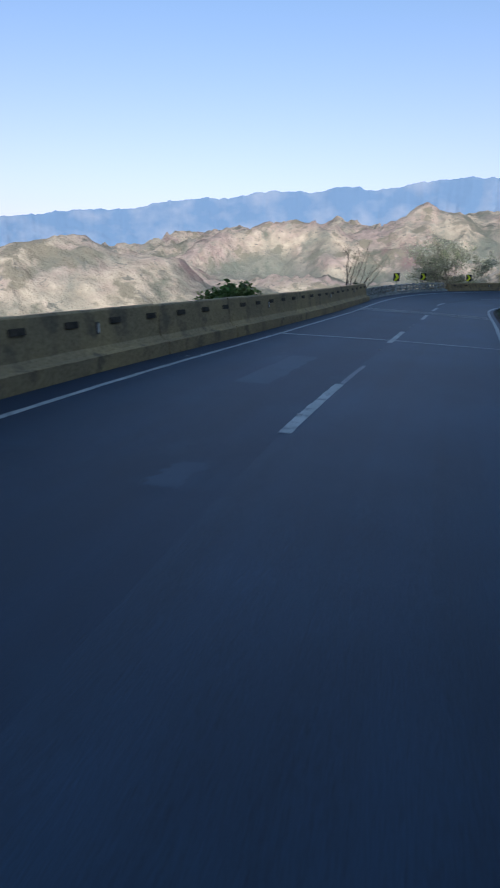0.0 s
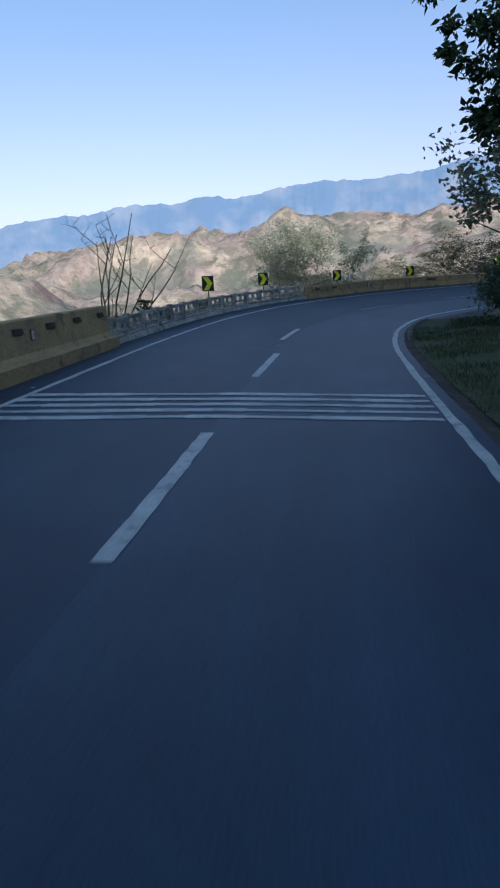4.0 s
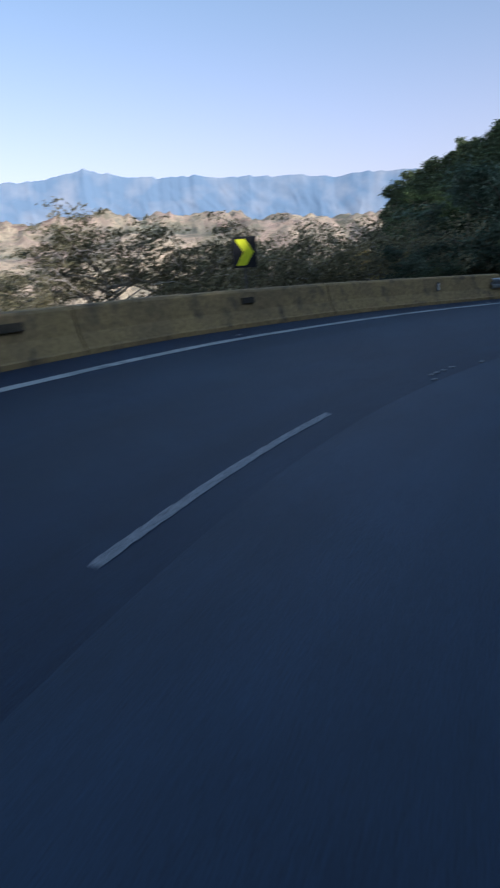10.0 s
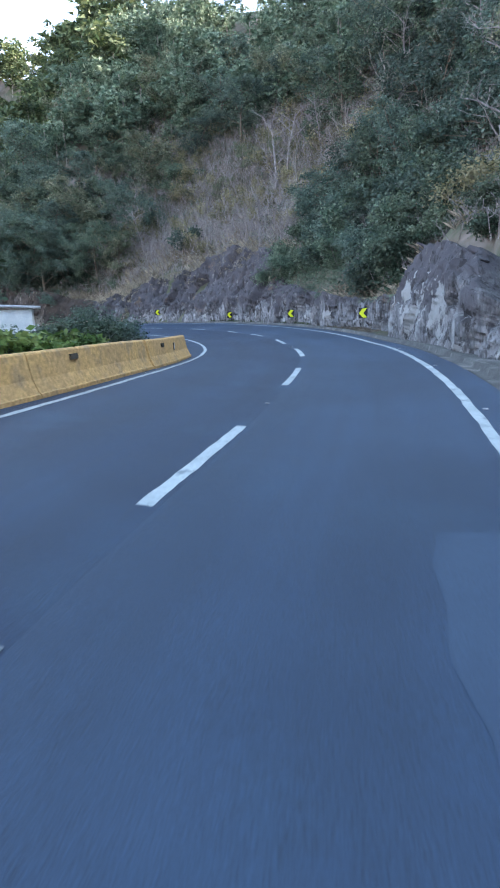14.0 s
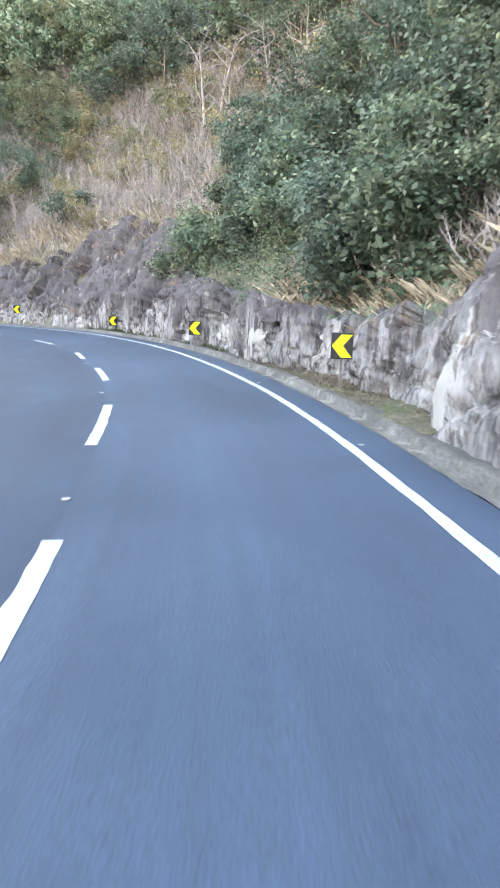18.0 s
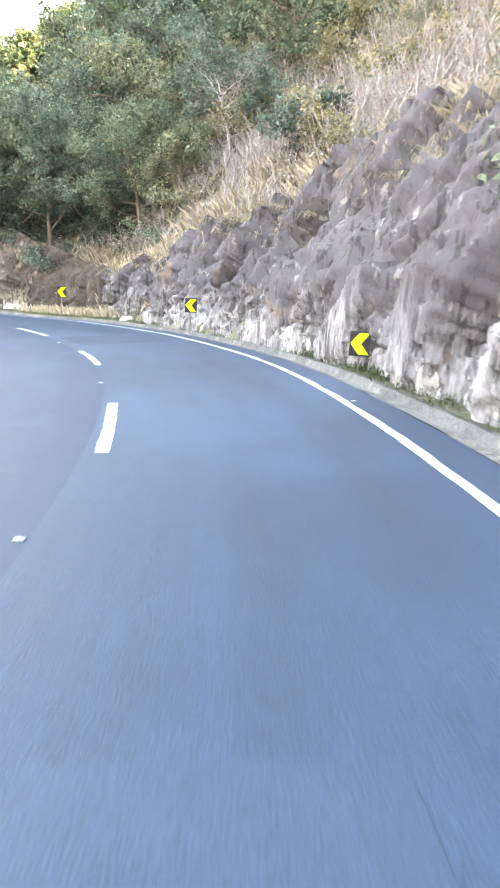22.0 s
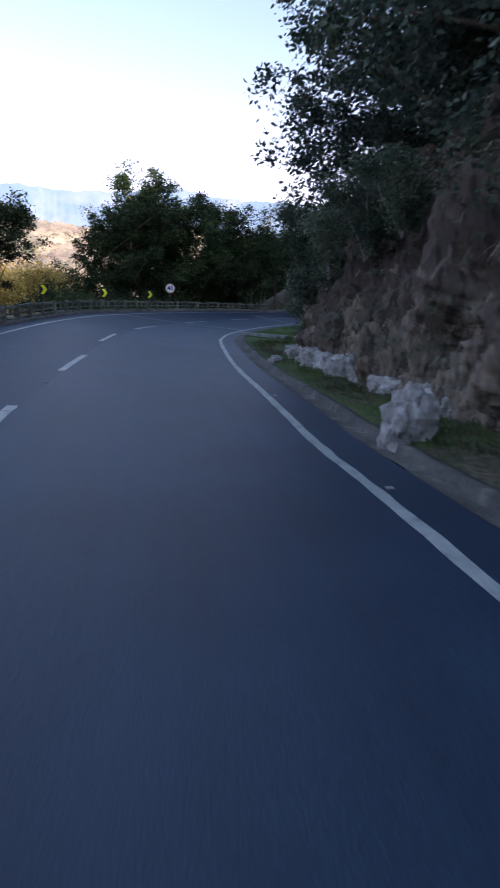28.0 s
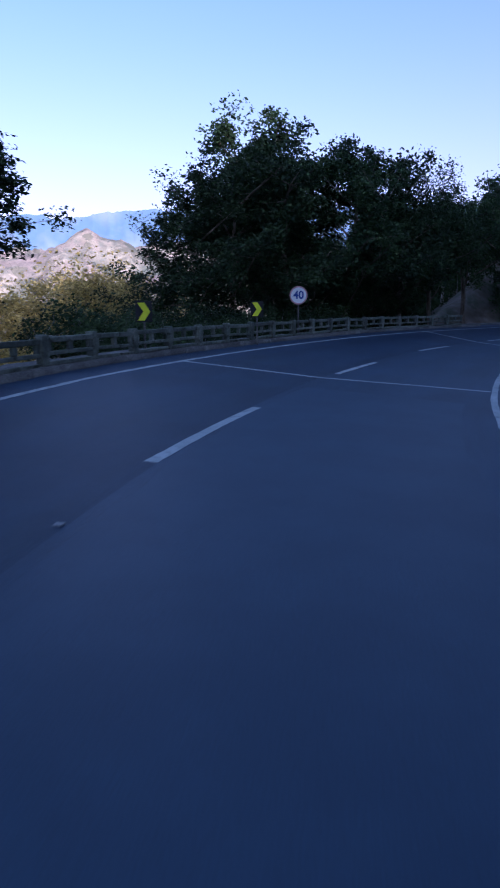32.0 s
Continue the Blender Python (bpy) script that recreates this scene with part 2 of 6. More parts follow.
SIGN_LIME = mat("sign_lime", (0.72, 0.78, 0.02), (0.66, 0.72, 0.02), big=2, fine=9, rough=0.4, bump=0, fine_amt=0.06)
SIGN_AMBER = mat("sign_amber", (0.80, 0.36, 0.01), (0.72, 0.31, 0.01), big=2, fine=9, rough=0.4, bump=0, fine_amt=0.06)
SIGN_WHITE = mat("sign_white", (0.80, 0.80, 0.80), (0.70, 0.71, 0.72), big=2, fine=9, rough=0.4, bump=0, fine_amt=0.06)
SIGN_RED = mat("sign_red", (0.55, 0.30, 0.32), (0.48, 0.24, 0.26), big=2, fine=9, rough=0.5, bump=0, fine_amt=0.06)
SIGN_BLUE = mat("sign_digits", (0.03, 0.07, 0.30), (0.03, 0.06, 0.25), big=2, fine=9, rough=0.5, bump=0, fine_amt=0.06)
POST = mat("sign_post", (0.16, 0.15, 0.14), (0.10, 0.09, 0.085), big=2, fine=20, rough=0.6, bump=0.2)
REFLECT = mat("reflector_white", (0.85, 0.85, 0.82), (0.7, 0.7, 0.68), big=5, fine=20, rough=0.35, bump=0)
STUD = mat("stud_weathered", (0.36, 0.37, 0.38), (0.24, 0.25, 0.26), big=9, fine=40, rough=0.5, bump=0.2)
BARK = mat("bark", (0.13, 0.10, 0.075), (0.20, 0.165, 0.13), big=1.5, fine=10, rough=0.95, bump=0.6, dist=0.03, stretch=(2, 2, 0.5), rnd=0.25)
BARK_PALE = mat("bark_pale", (0.33, 0.30, 0.26), (0.23, 0.205, 0.175), big=1.5, fine=10, rough=0.9, bump=0.4, dist=0.02, stretch=(2, 2, 0.5), rnd=0.2)
# hillside twigs and leaves are paled to stand in for a glare veil
TWIG = mat("dry_twig", (0.28, 0.25, 0.245), (0.36, 0.325, 0.315), (0.18, 0.155, 0.152), big=0.6, fine=5, rough=0.95, bump=0, rnd=0.2)
LEAF = leafy("leaf_forest", (0.068, 0.108, 0.072), (0.150, 0.190, 0.130), 0.28)
LEAF_BROWN = leafy("leaf_olive", (0.125, 0.150, 0.092), (0.225, 0.232, 0.155), 0.28)
LEAF_FAR = leafy("leaf_shade_woods", (0.045, 0.074, 0.034), (0.115, 0.140, 0.066), 0.22)
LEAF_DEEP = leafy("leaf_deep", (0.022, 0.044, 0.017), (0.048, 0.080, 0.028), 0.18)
LEAF_BRIGHT = leafy("leaf_bright", (0.095, 0.165, 0.045), (0.190, 0.240, 0.075), 0.3)
LEAF_TEAL = leafy("leaf_teal", (0.070, 0.112, 0.088), (0.130, 0.172, 0.135), 0.28)
LEAF_DRY = leafy("leaf_dry", (0.175, 0.165, 0.090), (0.270, 0.240, 0.140), 0.3)
LEAF_GREY = leafy("leaf_grey", (0.250, 0.262, 0.225), (0.370, 0.370, 0.330), 0.3)
# low sunlight is put into this leaf colour
LEAF_GOLD = leafy("leaf_sunlit_gold", (0.40, 0.30, 0.08), (0.52, 0.40, 0.14), 0.4)
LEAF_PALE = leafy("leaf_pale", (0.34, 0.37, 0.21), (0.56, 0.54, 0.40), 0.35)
STRAW = leafy("dry_grass_blades", (0.29, 0.245, 0.18), (0.38, 0.325, 0.25), 0.25, 0.8)
VERGE_LITTER = mat("verge_litter", (0.10, 0.088, 0.066), (0.070, 0.078, 0.042), (0.15, 0.125, 0.09), big=1.1, fine=10, rough=0.95, bump=0.8, dist=0.05, fine_amt=0.45)
# turf of the bank, darker than VERGE_GRASS to carry the bank's shade
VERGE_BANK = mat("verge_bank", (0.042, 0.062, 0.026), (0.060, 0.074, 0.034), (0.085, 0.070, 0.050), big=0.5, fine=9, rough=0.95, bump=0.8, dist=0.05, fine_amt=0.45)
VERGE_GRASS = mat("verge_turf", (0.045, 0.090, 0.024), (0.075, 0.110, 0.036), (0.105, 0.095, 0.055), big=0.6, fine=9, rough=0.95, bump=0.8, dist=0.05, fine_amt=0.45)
# darker copy of GRASS with the shade put into its colour
GRASS_SHADE = leafy("grass_shaded", (0.040, 0.066, 0.026), (0.072, 0.092, 0.038), 0.2, 0.8)
GRASS = leafy("grass_blades", (0.060, 0.130, 0.028), (0.110, 0.165, 0.040), 0.25, 0.7)
BOX_WHITE = mat("truck_white", (0.62, 0.70, 0.78), (0.55, 0.62, 0.70), big=1, fine=6, rough=0.5, bump=0, fine_amt=0.05)
BOX_GREY = mat("truck_grey", (0.10, 0.115, 0.15), (0.075, 0.085, 0.11), big=1, fine=6, rough=0.55, bump=0, fine_amt=0.08)
TARP_GREEN = mat("truck_green", (0.045, 0.075, 0.05), (0.03, 0.055, 0.04), big=1, fine=6, rough=0.6, bump=0, fine_amt=0.1)
TYRE = mat("tyre", (0.018, 0.018, 0.02), (0.03, 0.03, 0.032), big=4, fine=30, rough=0.85)
LAMP_RED = mat("lamp_red", (0.5, 0.02, 0.02), (0.4, 0.02, 0.02), big=4, fine=30, rough=0.3, bump=0)
GLASS_DARK = mat("cab_glass", (0.02, 0.025, 0.03), (0.03, 0.035, 0.04), big=4, fine=30, rough=0.08, bump=0, spec=0.6)


def rock_material(name, wash, cover, tone=1.0, white=0.5, warm=(1.0, 1.0, 1.0)):
    """Fractured granite with upright streaks, a pale wash along the foot and ochre seams."""
    m = mat(name, (0.150 * tone, 0.148 * tone, 0.154 * tone), (0.235 * tone, 0.230 * tone, 0.232 * tone), (0.062 * tone, 0.060 * tone, 0.065 * tone), big=0.6, fine=5.5, rough=0.9, bump=0.9, dist=0.10, stretch=(1.6, 1.6, 0.45), fine_amt=0.5)
    nd, ln = m.node_tree.nodes, m.node_tree.links
    p = nd["Principled BSDF"]
    src = p.inputs["Base Color"].links[0].from_socket
    geo = nd.new("ShaderNodeNewGeometry")
    sep = nd.new("ShaderNodeSeparateXYZ")
    ln.new(geo.outputs["Position"], sep.inputs[0])

    def noise_at(scale, detail, st):
        mp = nd.new("ShaderNodeMapping")
        mp.inputs["Scale"].default_value = st
        ln.new(geo.outputs["Position"], mp.inputs[0])
        n = nd.new("ShaderNodeTexNoise")
        n.inputs["Scale"].default_value, n.inputs["Detail"].default_value, n.inputs["Roughness"].default_value = scale, detail, 0.65
        ln.new(mp.outputs[0], n.inputs["Vector"])
        return n.outputs["Fac"]

    def math_node(op, x, y):
        k = nd.new("ShaderNodeMath")
        k.operation = op
        for sock, v in zip(k.inputs, (x, y)):
            if isinstance(v, (int, float)):
                sock.default_value = v
            else:
                ln.new(v, sock)
        return k.outputs[0]

    def step(v, lo, hi):
        k = nd.new("ShaderNodeMapRange")
        k.interpolation_type = "SMOOTHSTEP"
        k.inputs[1].default_value, k.inputs[2].default_value = lo, hi
        ln.new(v, k.inputs[0])
        return k.outputs[0]

    def over(fac, under, rgb):
        k = nd.new("ShaderNodeMix")
        k.data_type = "RGBA"
        ln.new(fac, k.inputs[0])
        ln.new(under, k.inputs[6])
        k.inputs[7].default_value = (*rgb, 1)
        return k.outputs[2]

    streak = noise_at(1.3, 9, (1.7, 1.7, 0.6))
    # dark skin, stronger with height and broken by noise, thinning towards the foot
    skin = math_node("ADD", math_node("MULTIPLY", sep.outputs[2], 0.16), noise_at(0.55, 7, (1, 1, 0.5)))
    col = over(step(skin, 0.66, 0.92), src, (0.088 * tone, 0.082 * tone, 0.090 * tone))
    col = over(math_node("MULTIPLY", step(streak, 0.57, 0.68), 0.6), col, (0.31 * tone, 0.295 * tone, 0.285 * tone))
    col = over(math_node("MULTIPLY", step(noise_at(1.6, 9, (2.2, 2.2, 0.6)), 0.53, 0.60), 0.8), col, (0.038, 0.034, 0.036))
    seam = noise_at(0.5, 6, (1, 1, 1))
    col = over(math_node("MULTIPLY", step(seam, 0.6, 0.72), 0.6), col, (0.24, 0.16, 0.10))
    # whitewash band at the foot, ragged along its upper edge and missing in places
    edge = math_node("ADD", sep.outputs[2], math_node("MULTIPLY", noise_at(0.9, 6, (1, 1, 0.6)), -2.2))
    low = math_node("SUBTRACT", 1.0, step(edge, wash, wash + 0.12))
    broken = step(noise_at(0.75, 9, (1.2, 1.2, 0.5)), cover, cover + 0.035)
    col = over(math_node("MULTIPLY", low, broken), col, (white, white * 0.99, white * 0.965))
    hue = nd.new("ShaderNodeMix")
    hue.data_type, hue.blend_type = "RGBA", "MULTIPLY"
    hue.inputs[0].default_value, hue.inputs[7].default_value = 1.0, (*warm, 1)
    ln.new(col, hue.inputs[6])
    ln.new(hue.outputs[2], p.inputs["Base Color"])
    return m


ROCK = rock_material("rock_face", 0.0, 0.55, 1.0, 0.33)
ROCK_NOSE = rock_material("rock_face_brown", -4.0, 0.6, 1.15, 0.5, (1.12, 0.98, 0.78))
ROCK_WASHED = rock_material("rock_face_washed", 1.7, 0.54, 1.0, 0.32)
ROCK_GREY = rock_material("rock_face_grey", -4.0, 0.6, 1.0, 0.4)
BOULDER = mat("boulder", (0.46, 0.455, 0.45), (0.34, 0.335, 0.33), (0.18, 0.175, 0.17), big=1.4, fine=6, rough=0.9, bump=0.8, dist=0.06, fine_amt=0.35)
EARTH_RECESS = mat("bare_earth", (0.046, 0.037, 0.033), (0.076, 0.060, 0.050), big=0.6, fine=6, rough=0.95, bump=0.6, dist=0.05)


def ground_material():
    """Dry hills and leaf litter: the woods value of the sheet picks between them."""
    m = mat("ground_cover", (0.44, 0.365, 0.25), (0.36, 0.275, 0.215), (0.29, 0.26, 0.19), big=0.008, fine=0.05, rough=0.95, bump=0.9, dist=8.0, fine_amt=0.25)
    nd, ln = m.node_tree.nodes, m.node_tree.links
    p = nd["Principled BSDF"]
    src = p.inputs["Base Color"].links[0].from_socket
    geo = nd.new("ShaderNodeNewGeometry")

    def noise_at(scale, detail):
        n = nd.new("ShaderNodeTexNoise")
        n.inputs["Scale"].default_value, n.inputs["Detail"].default_value, n.inputs["Roughness"].default_value = scale, detail, 0.65
        ln.new(geo.outputs["Position"], n.inputs["Vector"])
        return n.outputs["Fac"]

    def step(v, lo, hi):
        k = nd.new("ShaderNodeMapRange")
        k.interpolation_type = "SMOOTHSTEP"
        k.inputs[1].default_value, k.inputs[2].default_value = lo, hi
        ln.new(v, k.inputs[0])
        return k.outputs[0]

    def over(fac, x, y):
        k = nd.new("ShaderNodeMix")
        k.data_type = "RGBA"
        ln.new(fac, k.inputs[0])
        for sock, v in ((k.inputs[6], x), (k.inputs[7], y)):
            if isinstance(v, tuple):
                sock.default_value = (*v, 1)
            else:
                ln.new(v, sock)
        return k.outputs[2]

    hills = over(step(noise_at(0.006, 8), 0.53, 0.62), src, (0.155, 0.150, 0.105))
    hills = over(step(noise_at(0.0042, 7), 0.56, 0.66), hills, (0.20, 0.135, 0.115))
    litter = over(step(noise_at(0.35, 7), 0.42, 0.60), (0.16, 0.135, 0.105), (0.095, 0.105, 0.065))
    # pale litter, lifted towards the same glare veil
    litter = over(step(noise_at(0.16, 6), 0.52, 0.64), litter, (0.23, 0.195, 0.17))
    at = nd.new("ShaderNodeAttribute")
    at.attribute_name = "woods"
    far = nd.new("ShaderNodeAttribute")
    far.attribute_name = "scrub"
    hills = over(step(noise_at(0.013, 8), 0.54, 0.60), hills, (0.23, 0.20, 0.135))
    hills = over(step(noise_at(0.07, 5), 0.585, 0.64), hills, (0.20, 0.18, 0.135))
    hills = over(far.outputs["Fac"], hills, (0.15, 0.165, 0.125))
    ln.new(over(at.outputs["Fac"], hills, litter), p.inputs["Base Color"])
    return m


GROUND = ground_material()


def backdrop_material():
    m = bpy.data.materials.new("distant_range")
    m.use_nodes = True
    nd, ln = m.node_tree.nodes, m.node_tree.links
    p = nd["Principled BSDF"]
    n = nd.new("ShaderNodeTexNoise")
    n.inputs["Scale"].default_value, n.inputs["Detail"].default_value = 0.0045, 8
    geo = nd.new("ShaderNodeNewGeometry")
    ln.new(geo.outputs["Position"], n.inputs["Vector"])
    # haze of the air is painted into these blues
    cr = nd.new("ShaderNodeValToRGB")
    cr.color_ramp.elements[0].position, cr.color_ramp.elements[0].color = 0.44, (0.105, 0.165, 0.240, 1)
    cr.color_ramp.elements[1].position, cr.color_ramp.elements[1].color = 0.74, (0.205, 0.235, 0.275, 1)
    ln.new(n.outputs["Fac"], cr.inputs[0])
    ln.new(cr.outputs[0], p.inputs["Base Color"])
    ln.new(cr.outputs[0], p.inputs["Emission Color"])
    # added glow stands in for light scattered by the air
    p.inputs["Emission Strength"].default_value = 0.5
    p.inputs["Roughness"].default_value = 1.0
    return m


RANGE = backdrop_material()


# ---- building helpers ----
def mesh_of(name, verts, faces, material, smooth=False):
    """A mesh from vertex rows and faces that all have the same number of corners."""
    v = np.asarray(verts, dtype=np.float32).reshape(-1, 3)
    f = np.asarray(faces, dtype=np.int32)
    me = bpy.data.meshes.new(name)
    me.vertices.add(len(v))
    me.vertices.foreach_set("co", v.ravel())
    k = f.shape[1]
    me.loops.add(f.size)
    me.loops.foreach_set("vertex_index", f.ravel())
    me.polygons.add(len(f))
    me.polygons.foreach_set("loop_start", np.arange(0, f.size, k, dtype=np.int32))
    me.polygons.foreach_set("loop_total", np.full(len(f), k, dtype=np.int32))
    if smooth:
        me.polygons.foreach_set("use_smooth", np.ones(len(f), dtype=bool))
    me.update(calc_edges=True)
    me.validate()
    me.materials.append(material)
    return me


def thing(name, m, label, category, group=""):
    ob = new(name)
    ob.matrix_world = m
    return tagged(ob, label, category, group)


def part(name, bm, material, parent, label=""):
    """One mesh object under a thing or a part, in the parent's own axes."""
    if isinstance(bm, bpy.types.Mesh):
        me = bm
    else:
        me = bpy.data.meshes.new(name)
        bm.to_mesh(me)
        bm.free()
        me.materials.append(material)
    ob = new(name, me)
    ob.parent = parent
    return tagged(ob, label)


def box(sx, sy, sz, at=(0, 0, 0), bevel=0.0, rot=None):
    bm = bmesh.new()
    bmesh.ops.create_cube(bm, size=1.0)
    bmesh.ops.scale(bm, vec=(sx, sy, sz), verts=bm.verts)
    if bevel:
        bmesh.ops.bevel(bm, geom=bm.edges[:], offset=bevel, segments=2, affect="EDGES", profile=0.5)
    if rot is not None:
        bmesh.ops.transform(bm, matrix=rot, verts=bm.verts)
    bmesh.ops.translate(bm, vec=at, verts=bm.verts)
    return bm


def rod(r, p0, p1, sides=8, r1=None):
    p0, p1 = Vector(p0), Vector(p1)
    bm = bmesh.new()
    bmesh.ops.create_cone(bm, cap_ends=True, segments=sides, radius1=r, radius2=r if r1 is None else r1, depth=(p1 - p0).length)
    q = (p1 - p0).to_track_quat("Z", "Y").to_matrix().to_4x4()
    bmesh.ops.transform(bm, matrix=Matrix.Translation((p0 + p1) / 2) @ q, verts=bm.verts)
    return bm


def prism(outline, depth, at=(0, 0, 0), bevel=0.0):
    """An outline in x, z given a depth along y."""
    bm = bmesh.new()
    front = [bm.verts.new((x, -depth / 2, z)) for x, z in outline]
    back = [bm.verts.new((x, depth / 2, z)) for x, z in outline]
    bm.faces.new(front)
    bm.faces.new(back[::-1])
    n = len(outline)
    for i in range(n):
        bm.faces.new((front[(i + 1) % n], front[i], back[i], back[(i + 1) % n]))
    bmesh.ops.recalc_face_normals(bm, faces=bm.faces)
    if bevel:
        bmesh.ops.bevel(bm, geom=bm.edges[:], offset=bevel, segments=1, affect="EDGES")
    bmesh.ops.translate(bm, vec=at, verts=bm.verts)
    return bm


# ---- the road's line: every 8 m along the dashes between the lanes ----
CENTRE = np.array([
    (4.1, -122.1), (3.1, -114.1), (2.2, -106.2), (1.2, -98.3), (0.2, -90.3), (-0.8, -82.4), (-1.8, -74.4), (-2.8, -66.5), (-3.7, -58.6),
    (-4.2, -50.6), (-4.3, -42.6), (-4.4, -34.6), (-4.5, -26.6), (-4.7, -18.6), (-4.7, -10.6), (-4.0, -2.6), (-1.9, 5.1), (2.1, 12.0),
    (7.9, 17.5), (15.0, 21.0), (22.9, 22.6), (30.8, 23.3), (38.8, 23.3), (46.8, 23.6), (54.8, 24.6), (62.5, 26.6), (70.0, 29.5),
    (77.1, 33.1), (83.7, 37.6), (89.6, 43.0), (94.2, 49.5), (97.6, 56.8), (99.8, 64.5), (100.8, 72.4), (101.8, 80.3), (103.2, 88.2),
    (104.9, 96.0), (107.5, 103.6), (111.0, 110.6), (115.3, 117.3), (120.3, 123.5), (126.2, 128.9), (132.7, 133.6), (139.7, 137.4), (147.1, 140.5), (154.7, 143.0)])


def spline(p, n=16):
    q = np.vstack([2 * p[0] - p[1], p, 2 * p[-1] - p[-2]])
    rows = []
    for i in range(1, len(q) - 2):
        a, b, c, e = q[i - 1:i + 3]
        for u in np.arange(n) / n:
            rows.append(0.5 * (2 * b + (c - a) * u + (2 * a - 5 * b + 4 * c - e) * u * u + (3 * b - a - 3 * c + e) * u ** 3))
    rows.append(p[-1])
    rows = np.array(rows)
    run = np.r_[0, np.cumsum(np.linalg.norm(np.diff(rows, axis=0), axis=1))]
    s = np.arange(0, run[-1], 0.5)
    return s, np.stack([np.interp(s, run, rows[:, 0]), np.interp(s, run, rows[:, 1])], 1)


LINE_S, LINE = spline(CENTRE)
TAN = np.gradient(LINE, axis=0)
TAN /= np.linalg.norm(TAN, axis=1, keepdims=True)
NRM = np.stack([-TAN[:, 1], TAN[:, 0]], 1)
S_END = LINE_S[-1]


def table(*pairs):
    a = np.array(pairs)
    return lambda s: np.interp(s, a[:, 0], a[:, 1])


# height of the left edge line (4 m out) and of the right one, and how far out the right one lies
RISE_L = table((60, 0), (82, .05), (97, .12), (105, .22), (112, .32), (118, .42), (126, .55), (135, .65), (140, .70), (146, .68), (152, .58), (158, .45), (166, .4),
               (174, .33), (182, .2), (188, .05), (200, -.15), (215, -.25), (235, -.3), (250, -.2), (262, -.05), (275, .1), (285, .25), (296, .42), (345, .45))
RISE_R = table((60, -.1), (82, -.12), (97, -.22), (108, -.2), (118, -.3), (140, -.45), (152, -.35), (160, -.1), (170, .1), (178, .2), (188, .12), (195, .05),
               (202, .12), (213, .2), (228, .25), (240, .25), (248, .2), (254, .05), (262, 0), (270, -.05), (285, -.15), (300, -.3), (345, -.3))
WIDE_R = table((60, 3.5), (108, 3.5), (113, 3.58), (120, 3.75), (128, 3.75), (140, 3.6), (192, 3.58), (200, 3.65), (213, 3.82), (221, 4.08), (228, 4.4), (235, 4.7), (240, 4.95), (246, 4.85), (252, 4.6), (258, 4.5), (262, 4.47), (268, 4.68), (280, 4.8), (290, 4.85), (297, 4.8), (306, 4.5), (317, 4.0), (345, 3.8))


EDGE_R = table((0, 0.34), (122, 0.34), (128, 0.75), (400, 0.75))


def road_at(s, off, up=0.0):
    """Places on the carriageway, arrays or single numbers: along, out to the left, above."""
    s, off = np.broadcast_arrays(np.asarray(s, float), np.asarray(off, float))
    x, y = np.interp(s, LINE_S, LINE[:, 0]), np.interp(s, LINE_S, LINE[:, 1])
    nx, ny = np.interp(s, LINE_S, NRM[:, 0]), np.interp(s, LINE_S, NRM[:, 1])
    z = np.where(off > 0, RISE_L(s) * np.minimum(off, 7) / 4.0, RISE_R(s) * np.minimum(-off, 7) / WIDE_R(s))
    return np.stack([x + nx * off, y + ny * off, z + up], -1)


def road_pose(s, off, up=0.0):
    """A pose on the road: x along the way, y out to the left, z up."""
    p = road_at(s, off, up)
    a = math.atan2(np.interp(s, LINE_S, TAN[:, 1]), np.interp(s, LINE_S, TAN[:, 0]))
    return Matrix.Translation(p) @ Matrix.Rotation(a, 4, "Z")


def grid_faces(n, m):
    a = np.arange((n - 1) * m).reshape(n - 1, m)[:, :-1].ravel()
    return np.stack([a, a + m, a + m + 1, a + 1], 1)


def strip(name, s0, s1, offs, ups, material, step=0.5, wobble=0.0, seed=0):
    """A band along the road whose section is given by outs and heights (numbers, or functions of the way)."""
    s = np.linspace(s0, s1, max(2, int(round((s1 - s0) / step)) + 1))
    cols, outs = [], []
    rng = np.random.RandomState(seed)
    for o, u in zip(offs, ups):
        o = o(s) if callable(o) else np.full(len(s), float(o))
        u = u(s) if callable(u) else np.full(len(s), float(u))
        if wobble:
            o, u = o + rng.normal(0, wobble, len(s)), u + rng.normal(0, wobble * 0.6, len(s))
        cols.append(road_at(s, o, u))
        outs.append(o)
    v = np.stack(cols, 1)[:, ::-1]
    me = mesh_of(name, v.reshape(-1, 3), grid_faces(len(s), len(cols)), material, True)
    for label, val in (("across", np.stack(outs, 1)[:, ::-1]), ("along", np.repeat(s[:, None], len(cols), axis=1))):
        me.attributes.new(label, "FLOAT", "POINT").data.foreach_set("value", np.ascontiguousarray(val, dtype=np.float32).ravel())
    return me


# ---- noise on arrays ----
def lattice(ix, iy, seed):
    h = (ix * 374761393 + iy * 668265263 + seed * 974634777) & 0xFFFFFFFF
    h = ((h ^ (h >> 13)) * 1274126177) & 0xFFFFFFFF
    return ((h ^ (h >> 16)) & 0xFFFF) / 65535.0 * 2 - 1


